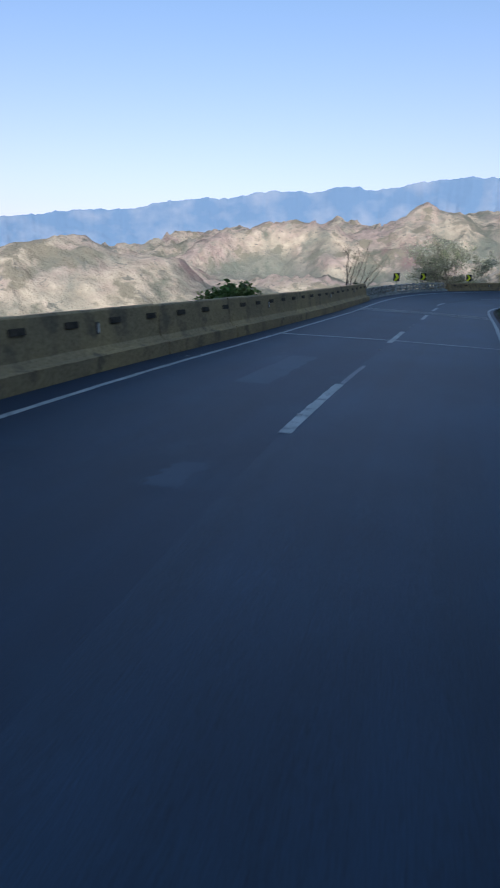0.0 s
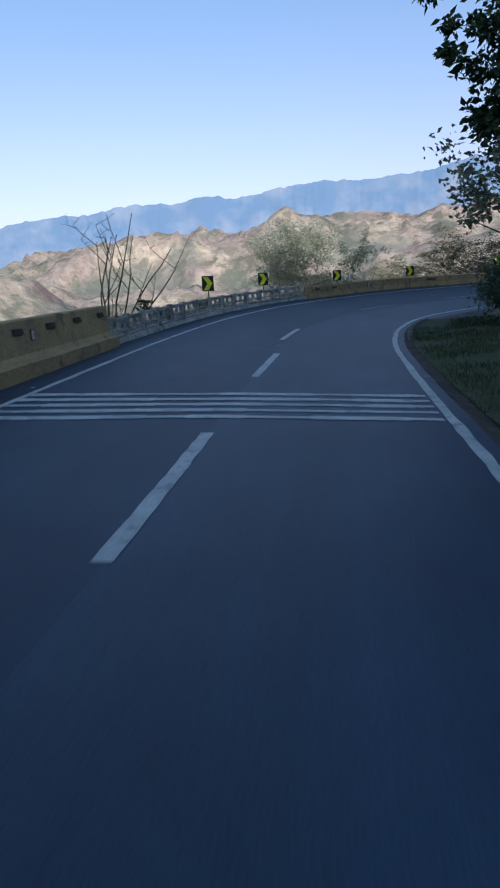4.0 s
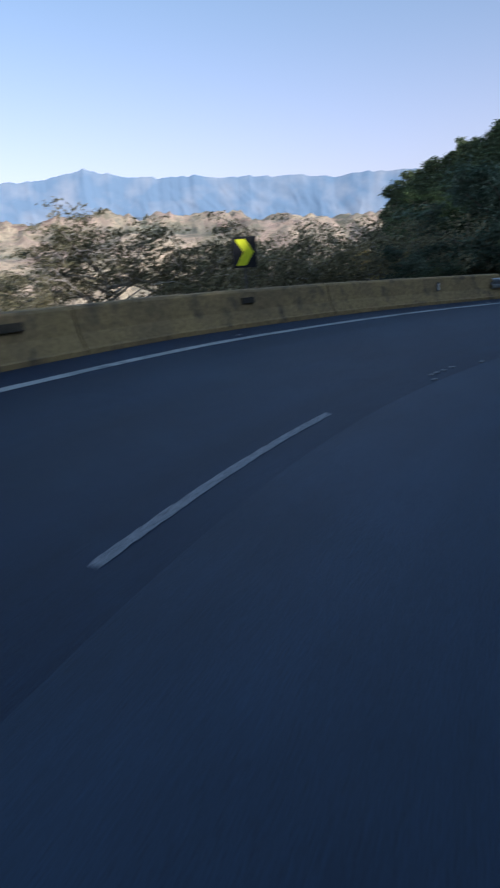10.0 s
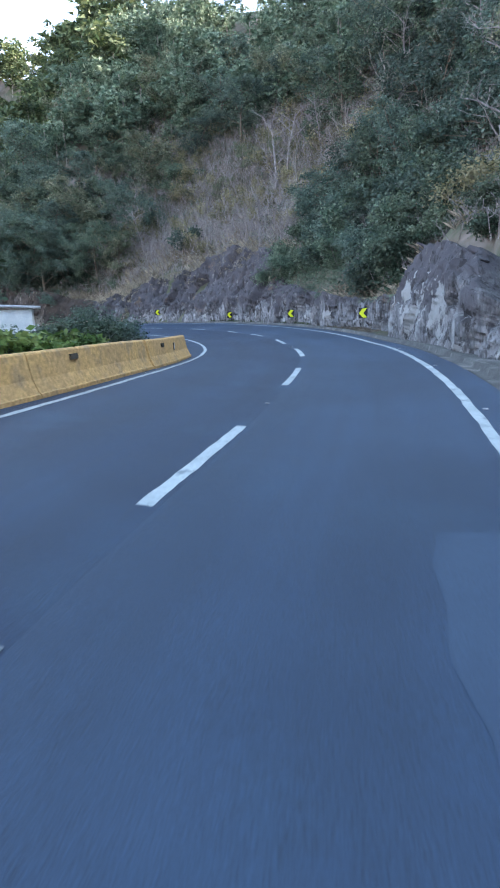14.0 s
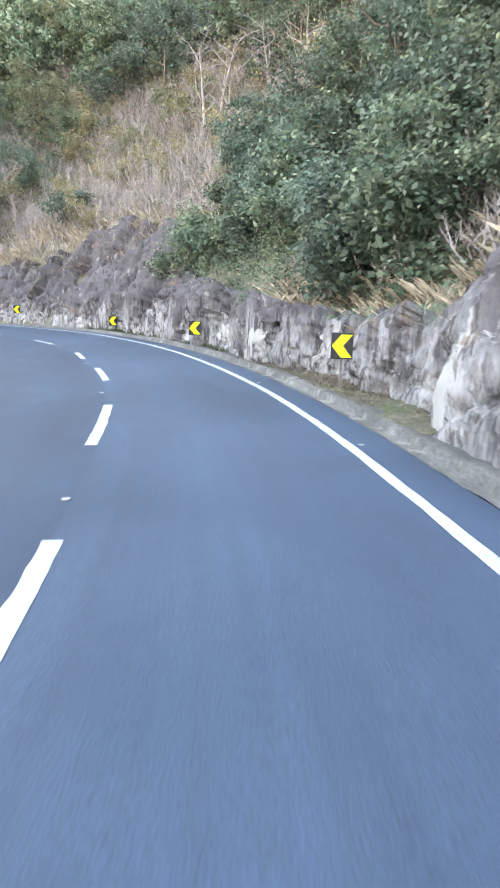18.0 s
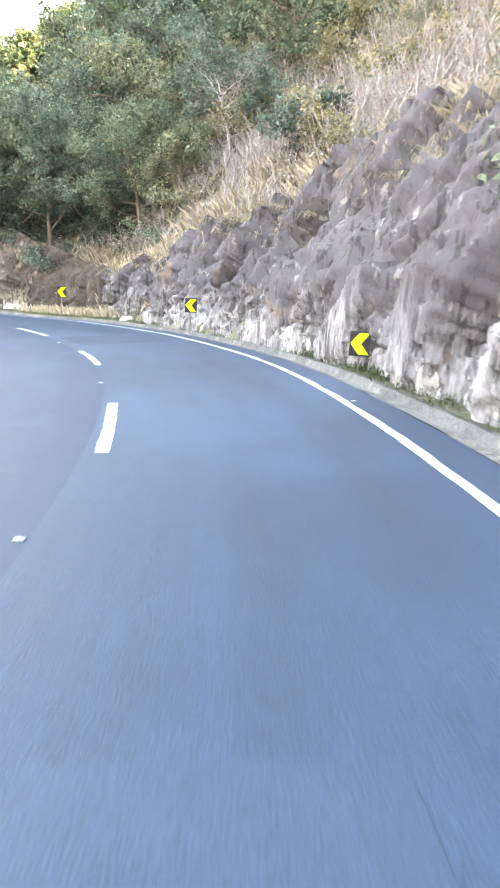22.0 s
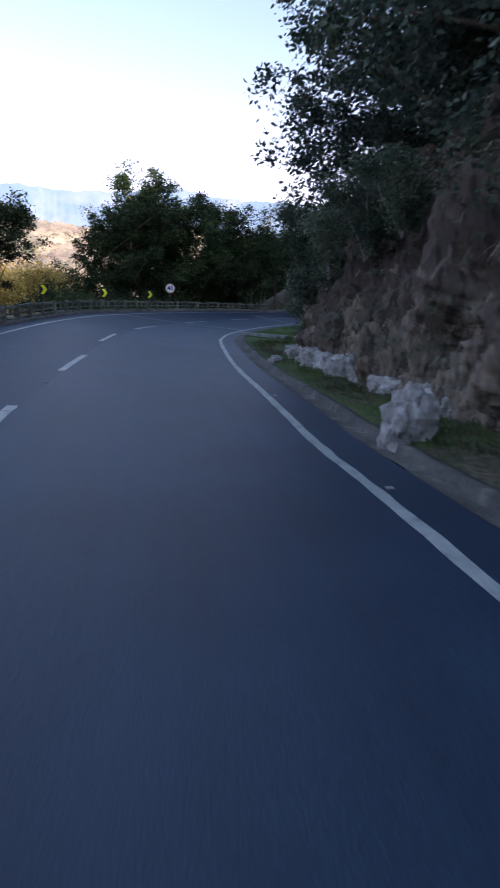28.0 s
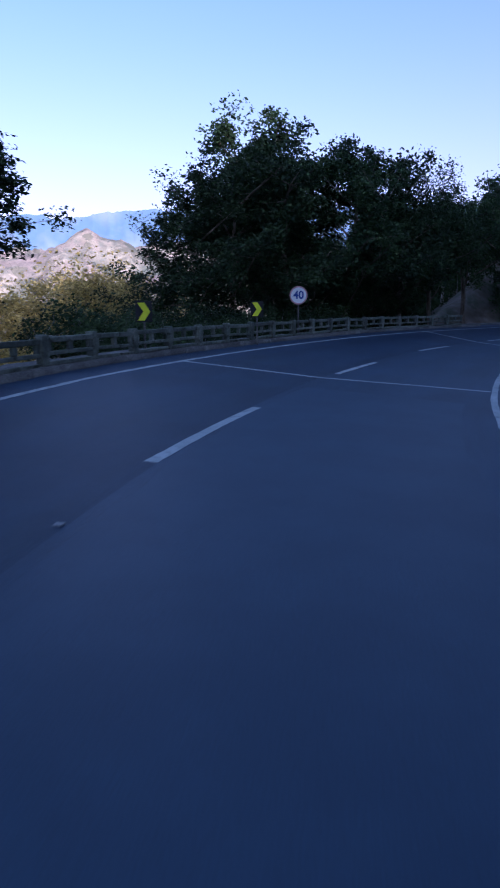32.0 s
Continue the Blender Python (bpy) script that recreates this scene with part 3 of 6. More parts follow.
def smooth_noise(x, y, seed=0):
    xi, yi = np.floor(x).astype(np.int64), np.floor(y).astype(np.int64)
    u, v = x - xi, y - yi
    u, v = u * u * u * (u * (6 * u - 15) + 10), v * v * v * (v * (6 * v - 15) + 10)
    a, b, c, e = lattice(xi, yi, seed), lattice(xi + 1, yi, seed), lattice(xi, yi + 1, seed), lattice(xi + 1, yi + 1, seed)
    return (a * (1 - u) + b * u) * (1 - v) + (c * (1 - u) + e * u) * v


def fractal(x, y, octaves=5, seed=0, ridged=False):
    total, amp, norm = 0, 1.0, 0
    for k in range(octaves):
        n = smooth_noise(x * 2 ** k + 17.3 * k, y * 2 ** k - 9.1 * k, seed + k)
        total, norm = total + amp * (1 - 2 * np.abs(n) if ridged else n), norm + amp
        amp *= 0.52
    return total / norm


def sstep(lo, hi, v):
    u = np.clip((v - lo) / (hi - lo), 0, 1)
    return u * u * (3 - 2 * u)


# ---- the lie of the land ----
VERGE = table((0, 4), (100, 5), (112, 4), (125, 1), (180, .5), (188, .3), (197, .3), (200.5, 1.0), (205, .9), (209, .4), (222, .4), (228, .75), (234, .2), (243, .3), (248, 1.5), (254, 3.0), (260, 2.4), (264, 1.5), (270, 1.5), (277, 1.7), (280, 3.6), (284, 12), (300, 15), (318, 10), (345, 6))
WALL_H = table((150, 0), (183, 0), (187.5, 3.0), (197, 4.4), (198.8, 1.6), (206, 1.4), (215, 2.2), (221, 3.4), (226, 6.5), (231, 7.0), (236, 5.6), (241, 5.0), (245, 4.4), (248, 3.2), (251, 2.2), (255, 3.0), (258, 4.4), (263, 5.6), (270, 5.2), (277, 4.6), (280, 3.0), (283.5, 0), (345, 0))
LEAN = table((0, 1.3), (186, 1.3), (188, 5.0), (197, 5.0), (200, 1.3), (215, 1.3), (223, 1.7), (250, 1.7), (258, 3.0), (345, 3.0))
HILL = table((0, .55), (95, .5), (110, .6), (125, .8), (180, .85), (250, .85), (275, .75), (290, .5), (345, .6))
DROP_A = table((0, .4), (100, .4), (110, .25), (125, .15), (160, .12), (170, .2), (240, .2), (260, .25), (345, .2))
DROP_W = table((0, 8), (100, 8), (110, 10), (125, 12), (140, 40), (160, 45), (175, 30), (250, 30), (260, 14), (345, 12))
DROP_B = table((0, .65), (165, .65), (175, .05), (245, .05), (260, .5), (345, .4))
# first six crests are unseen; heights set by where their shadow falls
CREST = np.array([(-40, -215, 84), (20, -150, 80), (20, -60, 78), (60, -55, 48), (110, -40, 42), (150, 0, 56), (185, 40, 66), (180, 69, 61), (216, 130, 71), (243, 198, 70), (256, 244, 63),
                  (269, 301, 56), (276, 362, 49), (287, 438, 46), (300, 520, 20)], float)
EL_NEAR = table((-180, -4), (-60, 0), (-45, 2.2), (-38, 2.4), (-30, .6), (-26, -1.6), (-15, -3), (-4, -2), (0, .4), (2.3, 1.7), (6, 2.5), (12, 3.0), (28, 3.7), (45, 4), (180, -4))
EL_MID = table((-180, 3), (-60, 2), (-40, 2.4), (-31, 3.4), (-19, 5.0), (-12, 5.3), (-5.5, 6.7), (.4, 6.0), (6, 5.2), (12, 4.5), (20, 4.3), (28, 4.2), (45, 5), (180, 3))
EL_FAR = table((-180, 5), (-60, 3.5), (-40, 4.2), (-33, 5.0), (-24, 6.3), (-15, 7.0), (-8, 7.3), (0, 7.9), (5, 7.9), (10, 8.5), (14, 7.9), (18, 7.7), (22, 7.4), (28, 7.1), (37, 6.9), (60, 6), (180, 5))
HUB = np.array((10.0, 20.0))


def nearest(x, y):
    """For places: how far along the road the nearest point is, and how far out to the left."""
    s, off = np.empty(len(x)), np.empty(len(x))
    for i in range(0, len(x), 8000):
        dx, dy = x[i:i + 8000, None] - LINE[None, :, 0], y[i:i + 8000, None] - LINE[None, :, 1]
        d = dx * dx + dy * dy
        k = np.argmin(d, axis=1)
        r = np.arange(len(k))
        side = dx[r, k] * NRM[k, 0] + dy[r, k] * NRM[k, 1]
        s[i:i + 8000], off[i:i + 8000] = LINE_S[k], np.sqrt(d[r, k]) * np.sign(side)
    return s, off


def crest_at(x, y):
    best, height = np.full(len(x), 1e9), np.zeros(len(x))
    for (x0, y0, z0), (x1, y1, z1) in zip(CREST[:-1], CREST[1:]):
        u = np.clip(((x - x0) * (x1 - x0) + (y - y0) * (y1 - y0)) / ((x1 - x0) ** 2 + (y1 - y0) ** 2), 0, 1)
        d = np.hypot(x - x0 - u * (x1 - x0), y - y0 - u * (y1 - y0))
        height, best = np.where(d < best, z0 + u * (z1 - z0), height), np.minimum(best, d)
    return best, height


def land(x, y, fine=True):
    """Height of the ground, how wooded it is, and how scrubby."""
    x, y = np.asarray(x, float).ravel(), np.asarray(y, float).ravel()
    s, off = nearest(x, y)
    cd, cz = crest_at(x, y)
    edge = road_at(s, np.clip(off, -6, 6))[:, 2]
    r = -off - (WIDE_R(s) + 1.15)
    vw = VERGE(s)
    e = np.maximum(r - vw - 1.1 * sstep(252, 258, s) * (1 - sstep(281, 285, s)), 0)
    wh = WALL_H(s)
    e0 = 0.9 + np.maximum(wh - 2.2, 0) / LEAN(s)
    hill = np.interp(vw, (3, 9), (0.10, 0.012)) * np.clip(r, 0, vw) + wh * 0.8 * np.clip(e / e0, 0, 1) + HILL(s) * np.maximum(e - 0.7 * e0, 0)
    hill = -np.logaddexp(-hill / 6, -np.maximum(cz, 4) / 6) * 6 + np.logaddexp(0, -np.maximum(cz, 4) / 6) * 6
    lf = np.maximum(off - 6.0, 0)
    drop = -0.2 - DROP_A(s) * np.minimum(lf, DROP_W(s)) - DROP_B(s) * np.maximum(lf - DROP_W(s), 0)
    drop = np.maximum(drop, -100)
    far_off = np.abs(off) - 14 - np.where(off < 0, 1.4 * VERGE(s), 0)
    ridge = np.minimum(cz - 0.78 * cd, np.where(far_off > 0, 0.9 * far_off + 0.02 * far_off ** 2, 2 * far_off) - 1.0)
    near = edge + np.where(off < 0, np.where(r > 0, hill, 0) - 0.25, drop)
    near = np.where(np.abs(off) < 6.6, np.minimum(near, edge - 0.45), near)
    near = np.where((y > 40) & (x > 110), np.maximum(near, ridge), near)
    away = np.abs(off) - 8 - np.where(off < 0, vw, 0)
    near = near + np.clip(away / 14, 0, 1) * (1.6 * fractal(x / 17, y / 17, 4, 5) + 0.5 * fractal(x / 4, y / 4, 3, 9))
    dx, dy = x - HUB[0], y - HUB[1]
    rad, az = np.hypot(dx, dy), np.degrees(np.arctan2(dx, dy))
    z1 = 2 + 680 * np.tan(np.radians(EL_NEAR(az)))
    z2 = 2 + 1900 * np.tan(np.radians(EL_MID(az) - 0.9))
    z3 = 2 + 4300 * np.tan(np.radians(EL_FAR(az) - 2.5))
    knots = [(300, -92 + 0 * z1), (460, -104 + 0 * z1), (680, z1), (900, np.minimum(z1, 0) - 70), (1150, -105 + 0 * z1), (1500, 0.42 * z2 - 40), (1900, z2), (2300, 0.72 * z2), (3000, 0.75 * z2), (4300, z3)]
    far = knots[0][1]
    for (ra, ha), (rb, hb) in zip(knots[:-1], knots[1:]):
        u = sstep(ra, rb, rad)
        far = np.where(rad > ra, ha + (hb - ha) * u, far)
    amp = np.interp(rad, [200, 450, 700, 1300, 1900, 4300], [5, 18, 26, 75, 95, 120])
    rough = fractal(x / 520 + 0.25 * fractal(x / 300, y / 300, 2, 31), y / 520, 6, 21, True) * 0.75 + fractal(x / 170, y / 170, 5, 41, True) * 0.36 - 0.30
    lift = np.where(rad > 1300, 0.35, 0.0)
    gully = fractal(x / 95 + 0.45 * fractal(x / 120, y / 120, 3, 83), y / 95 + 0.45 * fractal(x / 120, y / 120, 3, 84), 5, 87, True)
    far = far + amp * (rough - lift) * 0.95 + np.interp(rad, [300, 700, 1400, 4300], [3, 12, 17, 20]) * (gully - 0.3)
    w = sstep(170, 420, rad) * (1 - sstep(30, 36, az) * (1 - sstep(185, 200, az)) * (1 - sstep(620, 800, rad)))
    z = near * (1 - w) + far * w
    # unseen southern hill, added to keep the sun off the road
    z = np.maximum(z, 117 * sstep(-132, -250, y) - 4 + np.where(y < -132, fractal(x / 25, y / 25, 4, 8), -40))
    woods = (1 - sstep(150, 330, rad)) * np.where(off < 0, 1, np.where(s > 165, 1, sstep(20, 60, 70 - off) * 0.35))
    woods = np.where((off > 0) & (s < 165), np.minimum(woods, 0.3 + 0.4 * (fractal(x / 9, y / 9, 3, 3) > 0.1)), woods)
    woods = np.maximum(woods, np.where((az > 33) & (rad < 900), 1, 0))
    scrub = sstep(0.05, 0.35, -rough + 0.12 * fractal(x / 80, y / 80, 4, 77)) * sstep(900, 1500, rad) * 0.75
    patchy = fractal(x / 210, y / 210, 4, 97)
    scrub = np.maximum(scrub, sstep(0.05, 0.30, 0.35 * patchy - gully + 0.05) * sstep(420, 620, rad) * 0.38)
    scrub = np.maximum(scrub, sstep(0.30, 0.42, patchy) * sstep(700, 1000, rad) * 0.5)
    return z, np.clip(woods, 0, 1), np.clip(scrub, 0, 1)


def build_ground():
    az = np.radians(np.r_[np.arange(-50, 82, 0.24), np.arange(82, 310, 1.5)])
    rad = np.r_[np.arange(1.5, 205, 2.2), 205 * 1.0145 ** np.arange(1, 212)]
    rr, aa = np.meshgrid(rad, az, indexing="ij")
    x, y = HUB[0] + rr * np.sin(aa), HUB[1] + rr * np.cos(aa)
    z, woods, scrub = land(x, y)
    n, m = len(rad), len(az)
    v = np.stack([x.ravel(), y.ravel(), z], 1)
    a = np.arange((n - 1) * m).reshape(n - 1, m)
    b = np.roll(a, -1, axis=1)
    f = np.stack([a, b, b + m, a + m], -1).reshape(-1, 4)
    centre = land(np.array([HUB[0]]), np.array([HUB[1]]))[0][0]
    v = np.vstack([v, (*HUB, centre)])
    ring = np.arange(m)
    tri = np.stack([np.full(m, len(v) - 1), np.roll(ring, -1), ring, ring], 1)
    me = mesh_of("ground", v, f[:, ::-1], GROUND, True)
    for name, val in (("woods", woods), ("scrub", scrub)):
        at = me.attributes.new(name, "FLOAT", "POINT")
        at.data.foreach_set("value", np.r_[val, 0.5].astype(np.float32))
    tagged(new("ground", me), "dry brown hills and wooded slopes falling to a valley", "ground", kind="structure")


def build_range():
    """The farthest ridge, beyond the sheet: folded flanks falling away from a level crest."""
    az = np.radians(np.arange(-75, 75, 0.12))
    d = np.degrees(az)
    crest = 2 + 4800 * np.tan(np.radians(EL_FAR(d))) + 30 * fractal(d / 3.1, d * 0, 5, 61) + 9 * fractal(d / 0.5, d * 0, 3, 67)
    rows = []
    for t in np.linspace(0, 1, 60):
        u, w = d * 80.0, t * 900.0
        fold = fractal(u / 330 + 0.5 * fractal(u / 500, w / 500, 2, 73), w / 620 + 0.3 * u / 330, 5, 71, True)
        rad = 4380 + 420 * t - 40 * (1 - t) * t * 4 * fold
        x, y = HUB[0] + rad * np.sin(az), HUB[1] + rad * np.cos(az)
        rows.append(np.stack([x, y, -60 + (crest + 60) * t ** 0.9], 1))
    v = np.stack(rows, 0)
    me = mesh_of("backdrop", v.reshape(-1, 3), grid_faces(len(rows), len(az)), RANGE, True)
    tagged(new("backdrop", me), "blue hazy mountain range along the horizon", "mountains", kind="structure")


build_ground()
build_range()

# ---- carriageway ----
S0, S1 = 4.0, S_END - 2
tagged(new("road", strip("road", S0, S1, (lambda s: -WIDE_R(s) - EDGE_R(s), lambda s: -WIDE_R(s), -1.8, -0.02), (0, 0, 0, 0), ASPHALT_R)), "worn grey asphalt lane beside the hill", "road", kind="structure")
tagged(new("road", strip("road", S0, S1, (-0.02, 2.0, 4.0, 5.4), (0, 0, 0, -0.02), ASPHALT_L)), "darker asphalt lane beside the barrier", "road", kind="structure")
tagged(new("pavement", strip("pavement", S0, S1, (5.4, 5.9, 6.3, 7.4), (-0.02, 0.03, 0.0, -0.9), GUTTER, wobble=0.015)), "gritty dusty shoulder under the barrier", "shoulder", kind="structure")
# gutter and low kerb on the hill side
tagged(new("pavement", strip("pavement", S0, 124, (lambda s: -WIDE_R(s) - 1.0, lambda s: -WIDE_R(s) - 0.6, lambda s: -WIDE_R(s) - EDGE_R(s)), (0.04, -0.02, 0.0), SOIL, wobble=0.02)), "crumbling earth and gravel gutter", "gutter", kind="structure")
tagged(new("pavement", strip("pavement", 222, S1, (lambda s: -WIDE_R(s) - 1.34, lambda s: -WIDE_R(s) - 1.27, lambda s: -WIDE_R(s) - 1.12, lambda s: -WIDE_R(s) - 1.07, lambda s: -WIDE_R(s) - 0.75), (-0.25, 0.10, 0.10, -0.03, 0.0), GUTTER, wobble=0.012)), "narrow weathered kerb along the grass", "kerb", kind="structure")
tagged(new("pavement", strip("pavement", 123.8, 222, (lambda s: -WIDE_R(s) - 2.4, lambda s: -WIDE_R(s) - 1.27, lambda s: -WIDE_R(s) - 1.10, lambda s: -WIDE_R(s) - 1.05, lambda s: -WIDE_R(s) - 0.75), (-0.05, 0.10, 0.10, -0.03, 0.0), GUTTER, wobble=0.012)), "weathered concrete gutter with a low kerb", "gutter", kind="structure")
tagged(new("pavement", strip("pavement", 113, 124, (lambda s: -WIDE_R(s) - EDGE_R(s) - 0.34, lambda s: -WIDE_R(s) - EDGE_R(s) - 0.30, lambda s: -WIDE_R(s) - EDGE_R(s) - 0.14, lambda s: -WIDE_R(s) - EDGE_R(s) - 0.10), (-0.2, table((113, -0.06), (114, 0.15)), table((113, -0.06), (114, 0.15)), -0.05), GUTTER, wobble=0.008)), "pale concrete kerb round the grass bank", "kerb", kind="structure")


# ---- paint on the road ----
def marking(name, s0, s1, o0, o1, material, label, group="", ragged=0.0, up=0.006, step=0.4):
    n = max(2, int((s1 - s0) / step) + 1)
    s = np.linspace(s0, s1, n)
    rng = np.random.RandomState(int(s0 * 10) % 9999)
    a = (o0(s) if callable(o0) else np.full(n, o0)) + rng.normal(0, ragged, n)
    b = (o1(s) if callable(o1) else np.full(n, o1)) + rng.normal(0, ragged, n)
    v = np.stack([road_at(s, a, up), road_at(s, b, up)], 1).reshape(-1, 3)
    tagged(new(name, mesh_of(name, v, grid_faces(n, 2), material)), label, "road marking", group, "" if group else "structure")


marking("edge_line", S0, S1, lambda s: -WIDE_R(s) - 0.11, lambda s: -WIDE_R(s) + 0.05, PAINT, "white painted edge line along the gutter", ragged=0.008)
marking("edge_line", S0, S1, 3.93, 4.07, PAINT, "white painted edge line along the barrier", ragged=0.008)
DASHES = [(25, 29.3, 0, 0), (34.5, 38.8, 0, 0), (44, 48.3, 0, 0), (68.3, 72.6, -.05, -.10), (81.35, 86, .03, .08), (94.2, 98.4, 0, 0), (103.6, 108, -.06, -.13), (112, 116.5, .2, .21),
          (151.9, 155.6, .16, .1), (161.9, 166.3, .24, .12), (171.3, 175.6, .14, .1), (180.9, 185, .03, -.05), (189.3, 193.5, -.12, -.05), (197.4, 201.3, .07, -.07), (205.7, 209.3, -.16, -.15), (213, 216, -.04, -.19), (221.8, 225.4, -.24, -.2)]
DASHES += [(231.3, 235, -.05, -.06), (241, 245, -.26, -.26), (251, 255, -.1, 0), (260.8, 265, .15, .18), (270.2, 274.5, 0, -.08), (280.5, 285.5, .2, .2), (290.5, 295.4, .07, -.12), (302.4, 306.8, -.15, -.2), (313.5, 317.5, 0, -.1), (323.5, 327.5, 0, 0)]
for a, b, oa, ob_ in DASHES:
    marking("lane_dash", a, b, lambda s: -0.09 + np.interp(s, (a, b), (oa, ob_)), lambda s: 0.09 + np.interp(s, (a, b), (oa, ob_)), PAINT, "white painted dash between two lanes", "lane dashes", 0.006, step=0.2)
for a, b, o in ((72.7, 75.5, -.13), (128.6, 133.4, .33), (139.3, 144, .4)):
    marking("lane_dash", a, b, o - 0.05, o + 0.05, PAINT_WORN, "worn thin dash between two lanes", "lane dashes", 0.005, step=0.1)


def crossbar(s, width, skew, material, label, brush=0.0):
    """A line rolled across both lanes; brushed ones have streaky ends, thick and thin stretches."""
    n = 620 if brush else 60
    o = np.linspace(-WIDE_R(s) + 0.1, 3.92, n)
    rng = np.random.RandomState(int(s * 7))
    at = s + skew * o + 0.02 * smooth_noise(o / 1.3, o * 0 + s, 5)
    wide = width * (1 + 0.22 * np.sign(smooth_noise(o / 0.9, o * 0 + s, 7)) * (brush > 0))
    near = at - wide / 2 - brush * rng.uniform(0, 1, n) ** 2 * (0.3 + (smooth_noise(o / 0.7, o * 0 + s, 9) > 0)) + rng.normal(0, .004, n)
    far = at + wide / 2 + brush * 0.5 * rng.uniform(0, 1, n) ** 2 + rng.normal(0, .008, n)
    v = np.stack([road_at(near, o, 0.009), road_at(far, o, 0.009)], 1).reshape(-1, 3)
    tagged(new("rumble_line", mesh_of("rumble_line", v, grid_faces(n, 2)[:, ::-1], material)), label, "road marking", "rumble lines across the road")


for s, sk in ((82.2, .04), (301.1, -.19), (322.0, .42)):
    crossbar(s, 0.2, sk, PAINT, "thin white line painted across the road")
for k in range(5):
    crossbar(99.48 + 0.5 * k, 0.19, -0.045, PAINT, "thick brushed white rumble line across the road", 0.055)


def patch(s0, s1, o0, o1, material, label, seed, ragged=0.03):
    rng = np.random.RandomState(seed)
    n = 14
    s = np.linspace(s0, s1, n)
    v = np.stack([road_at(s, o0 + rng.normal(0, ragged, n), 0.004), road_at(s, (o0 + o1) / 2 + 0 * s, 0.004), road_at(s, o1 + rng.normal(0, ragged, n), 0.004)], 1).reshape(-1, 3)
    tagged(new("asphalt_patch", mesh_of("asphalt_patch", v, grid_faces(n, 3), material)), label, "road patch", "asphalt patches")


patch(237.0, 240.3, -4.0, -0.5, PATCH_NEW, "darker square patch of newer asphalt", 1)
patch(212.8, 216.5, -2.3, -0.7, PATCH_FAINT, "faint rectangular patch with a sawn edge", 3)
patch(162.0, 170.6, -3.5, -2.65, PATCH_OLD, "long pale repair strip near the gutter", 4)
patch(65.7, 66.6, 0.42, 0.8, PATCH_OLD, "small pale filled pothole", 13, 0.05)
patch(72.0, 76.5, 1.2, 1.9, PATCH_OLD, "pale filled pothole in the lane", 6)
patch(283.5, 299.0, -4.1, -0.2, PATCH_OLD, "faded rectangular repair in the lane", 7)


def road_stud():
    me = bpy.data.meshes.new("road_stud")
    bm = box(0.07, 0.09, 0.018, (0, 0, 0.009), 0.006)
    bm.to_mesh(me)
    bm.free()
    me.materials.append(STUD)
    return tagged(new("road_stud", me), "small white reflective stud glued to asphalt", "road stud", "road studs")


first = road_stud()
first.matrix_world = road_pose(69.5, 0.0)
for s in (147.25, 147.5, 147.75, 148.1):
    copy_thing(first, road_pose(s, 0.22))
for s in (79.2, 88.6, 90.0, 110.0, 118.2, 126.5, 136.6, 147.0, 149.0, 158.5, 168.5, 178.0, 194.7, 203.2, 211.0, 219.0, 228.0, 238.0, 248.0, 258.0, 268.0, 277.5, 288.0):
    copy_thing(first, road_pose(s, 0.05))
for s in list(range(64, 116, 10)) + list(range(176, 296, 7)):
    copy_thing(first, road_pose(s, -WIDE_R(s) - 0.22))
for s in range(66, 190, 9):
    copy_thing(first, road_pose(s, 4.25))


# ---- barriers ----
def barrier_section(h, plinth):
    """Outline of a safety barrier across the road: face towards the lanes at y = 0, up in z."""
    foot = -0.10 if plinth else 0.0
    return [(foot, -0.25), (foot, 0.32 if plinth else 0.08), (0.04, 0.35 if plinth else 0.10), (0.16, 0.30 * h + 0.1), (0.25, h - 0.04), (0.29, h), (0.43, h), (0.47, h - 0.04), (0.60, 0.1), (0.62, -0.5)]


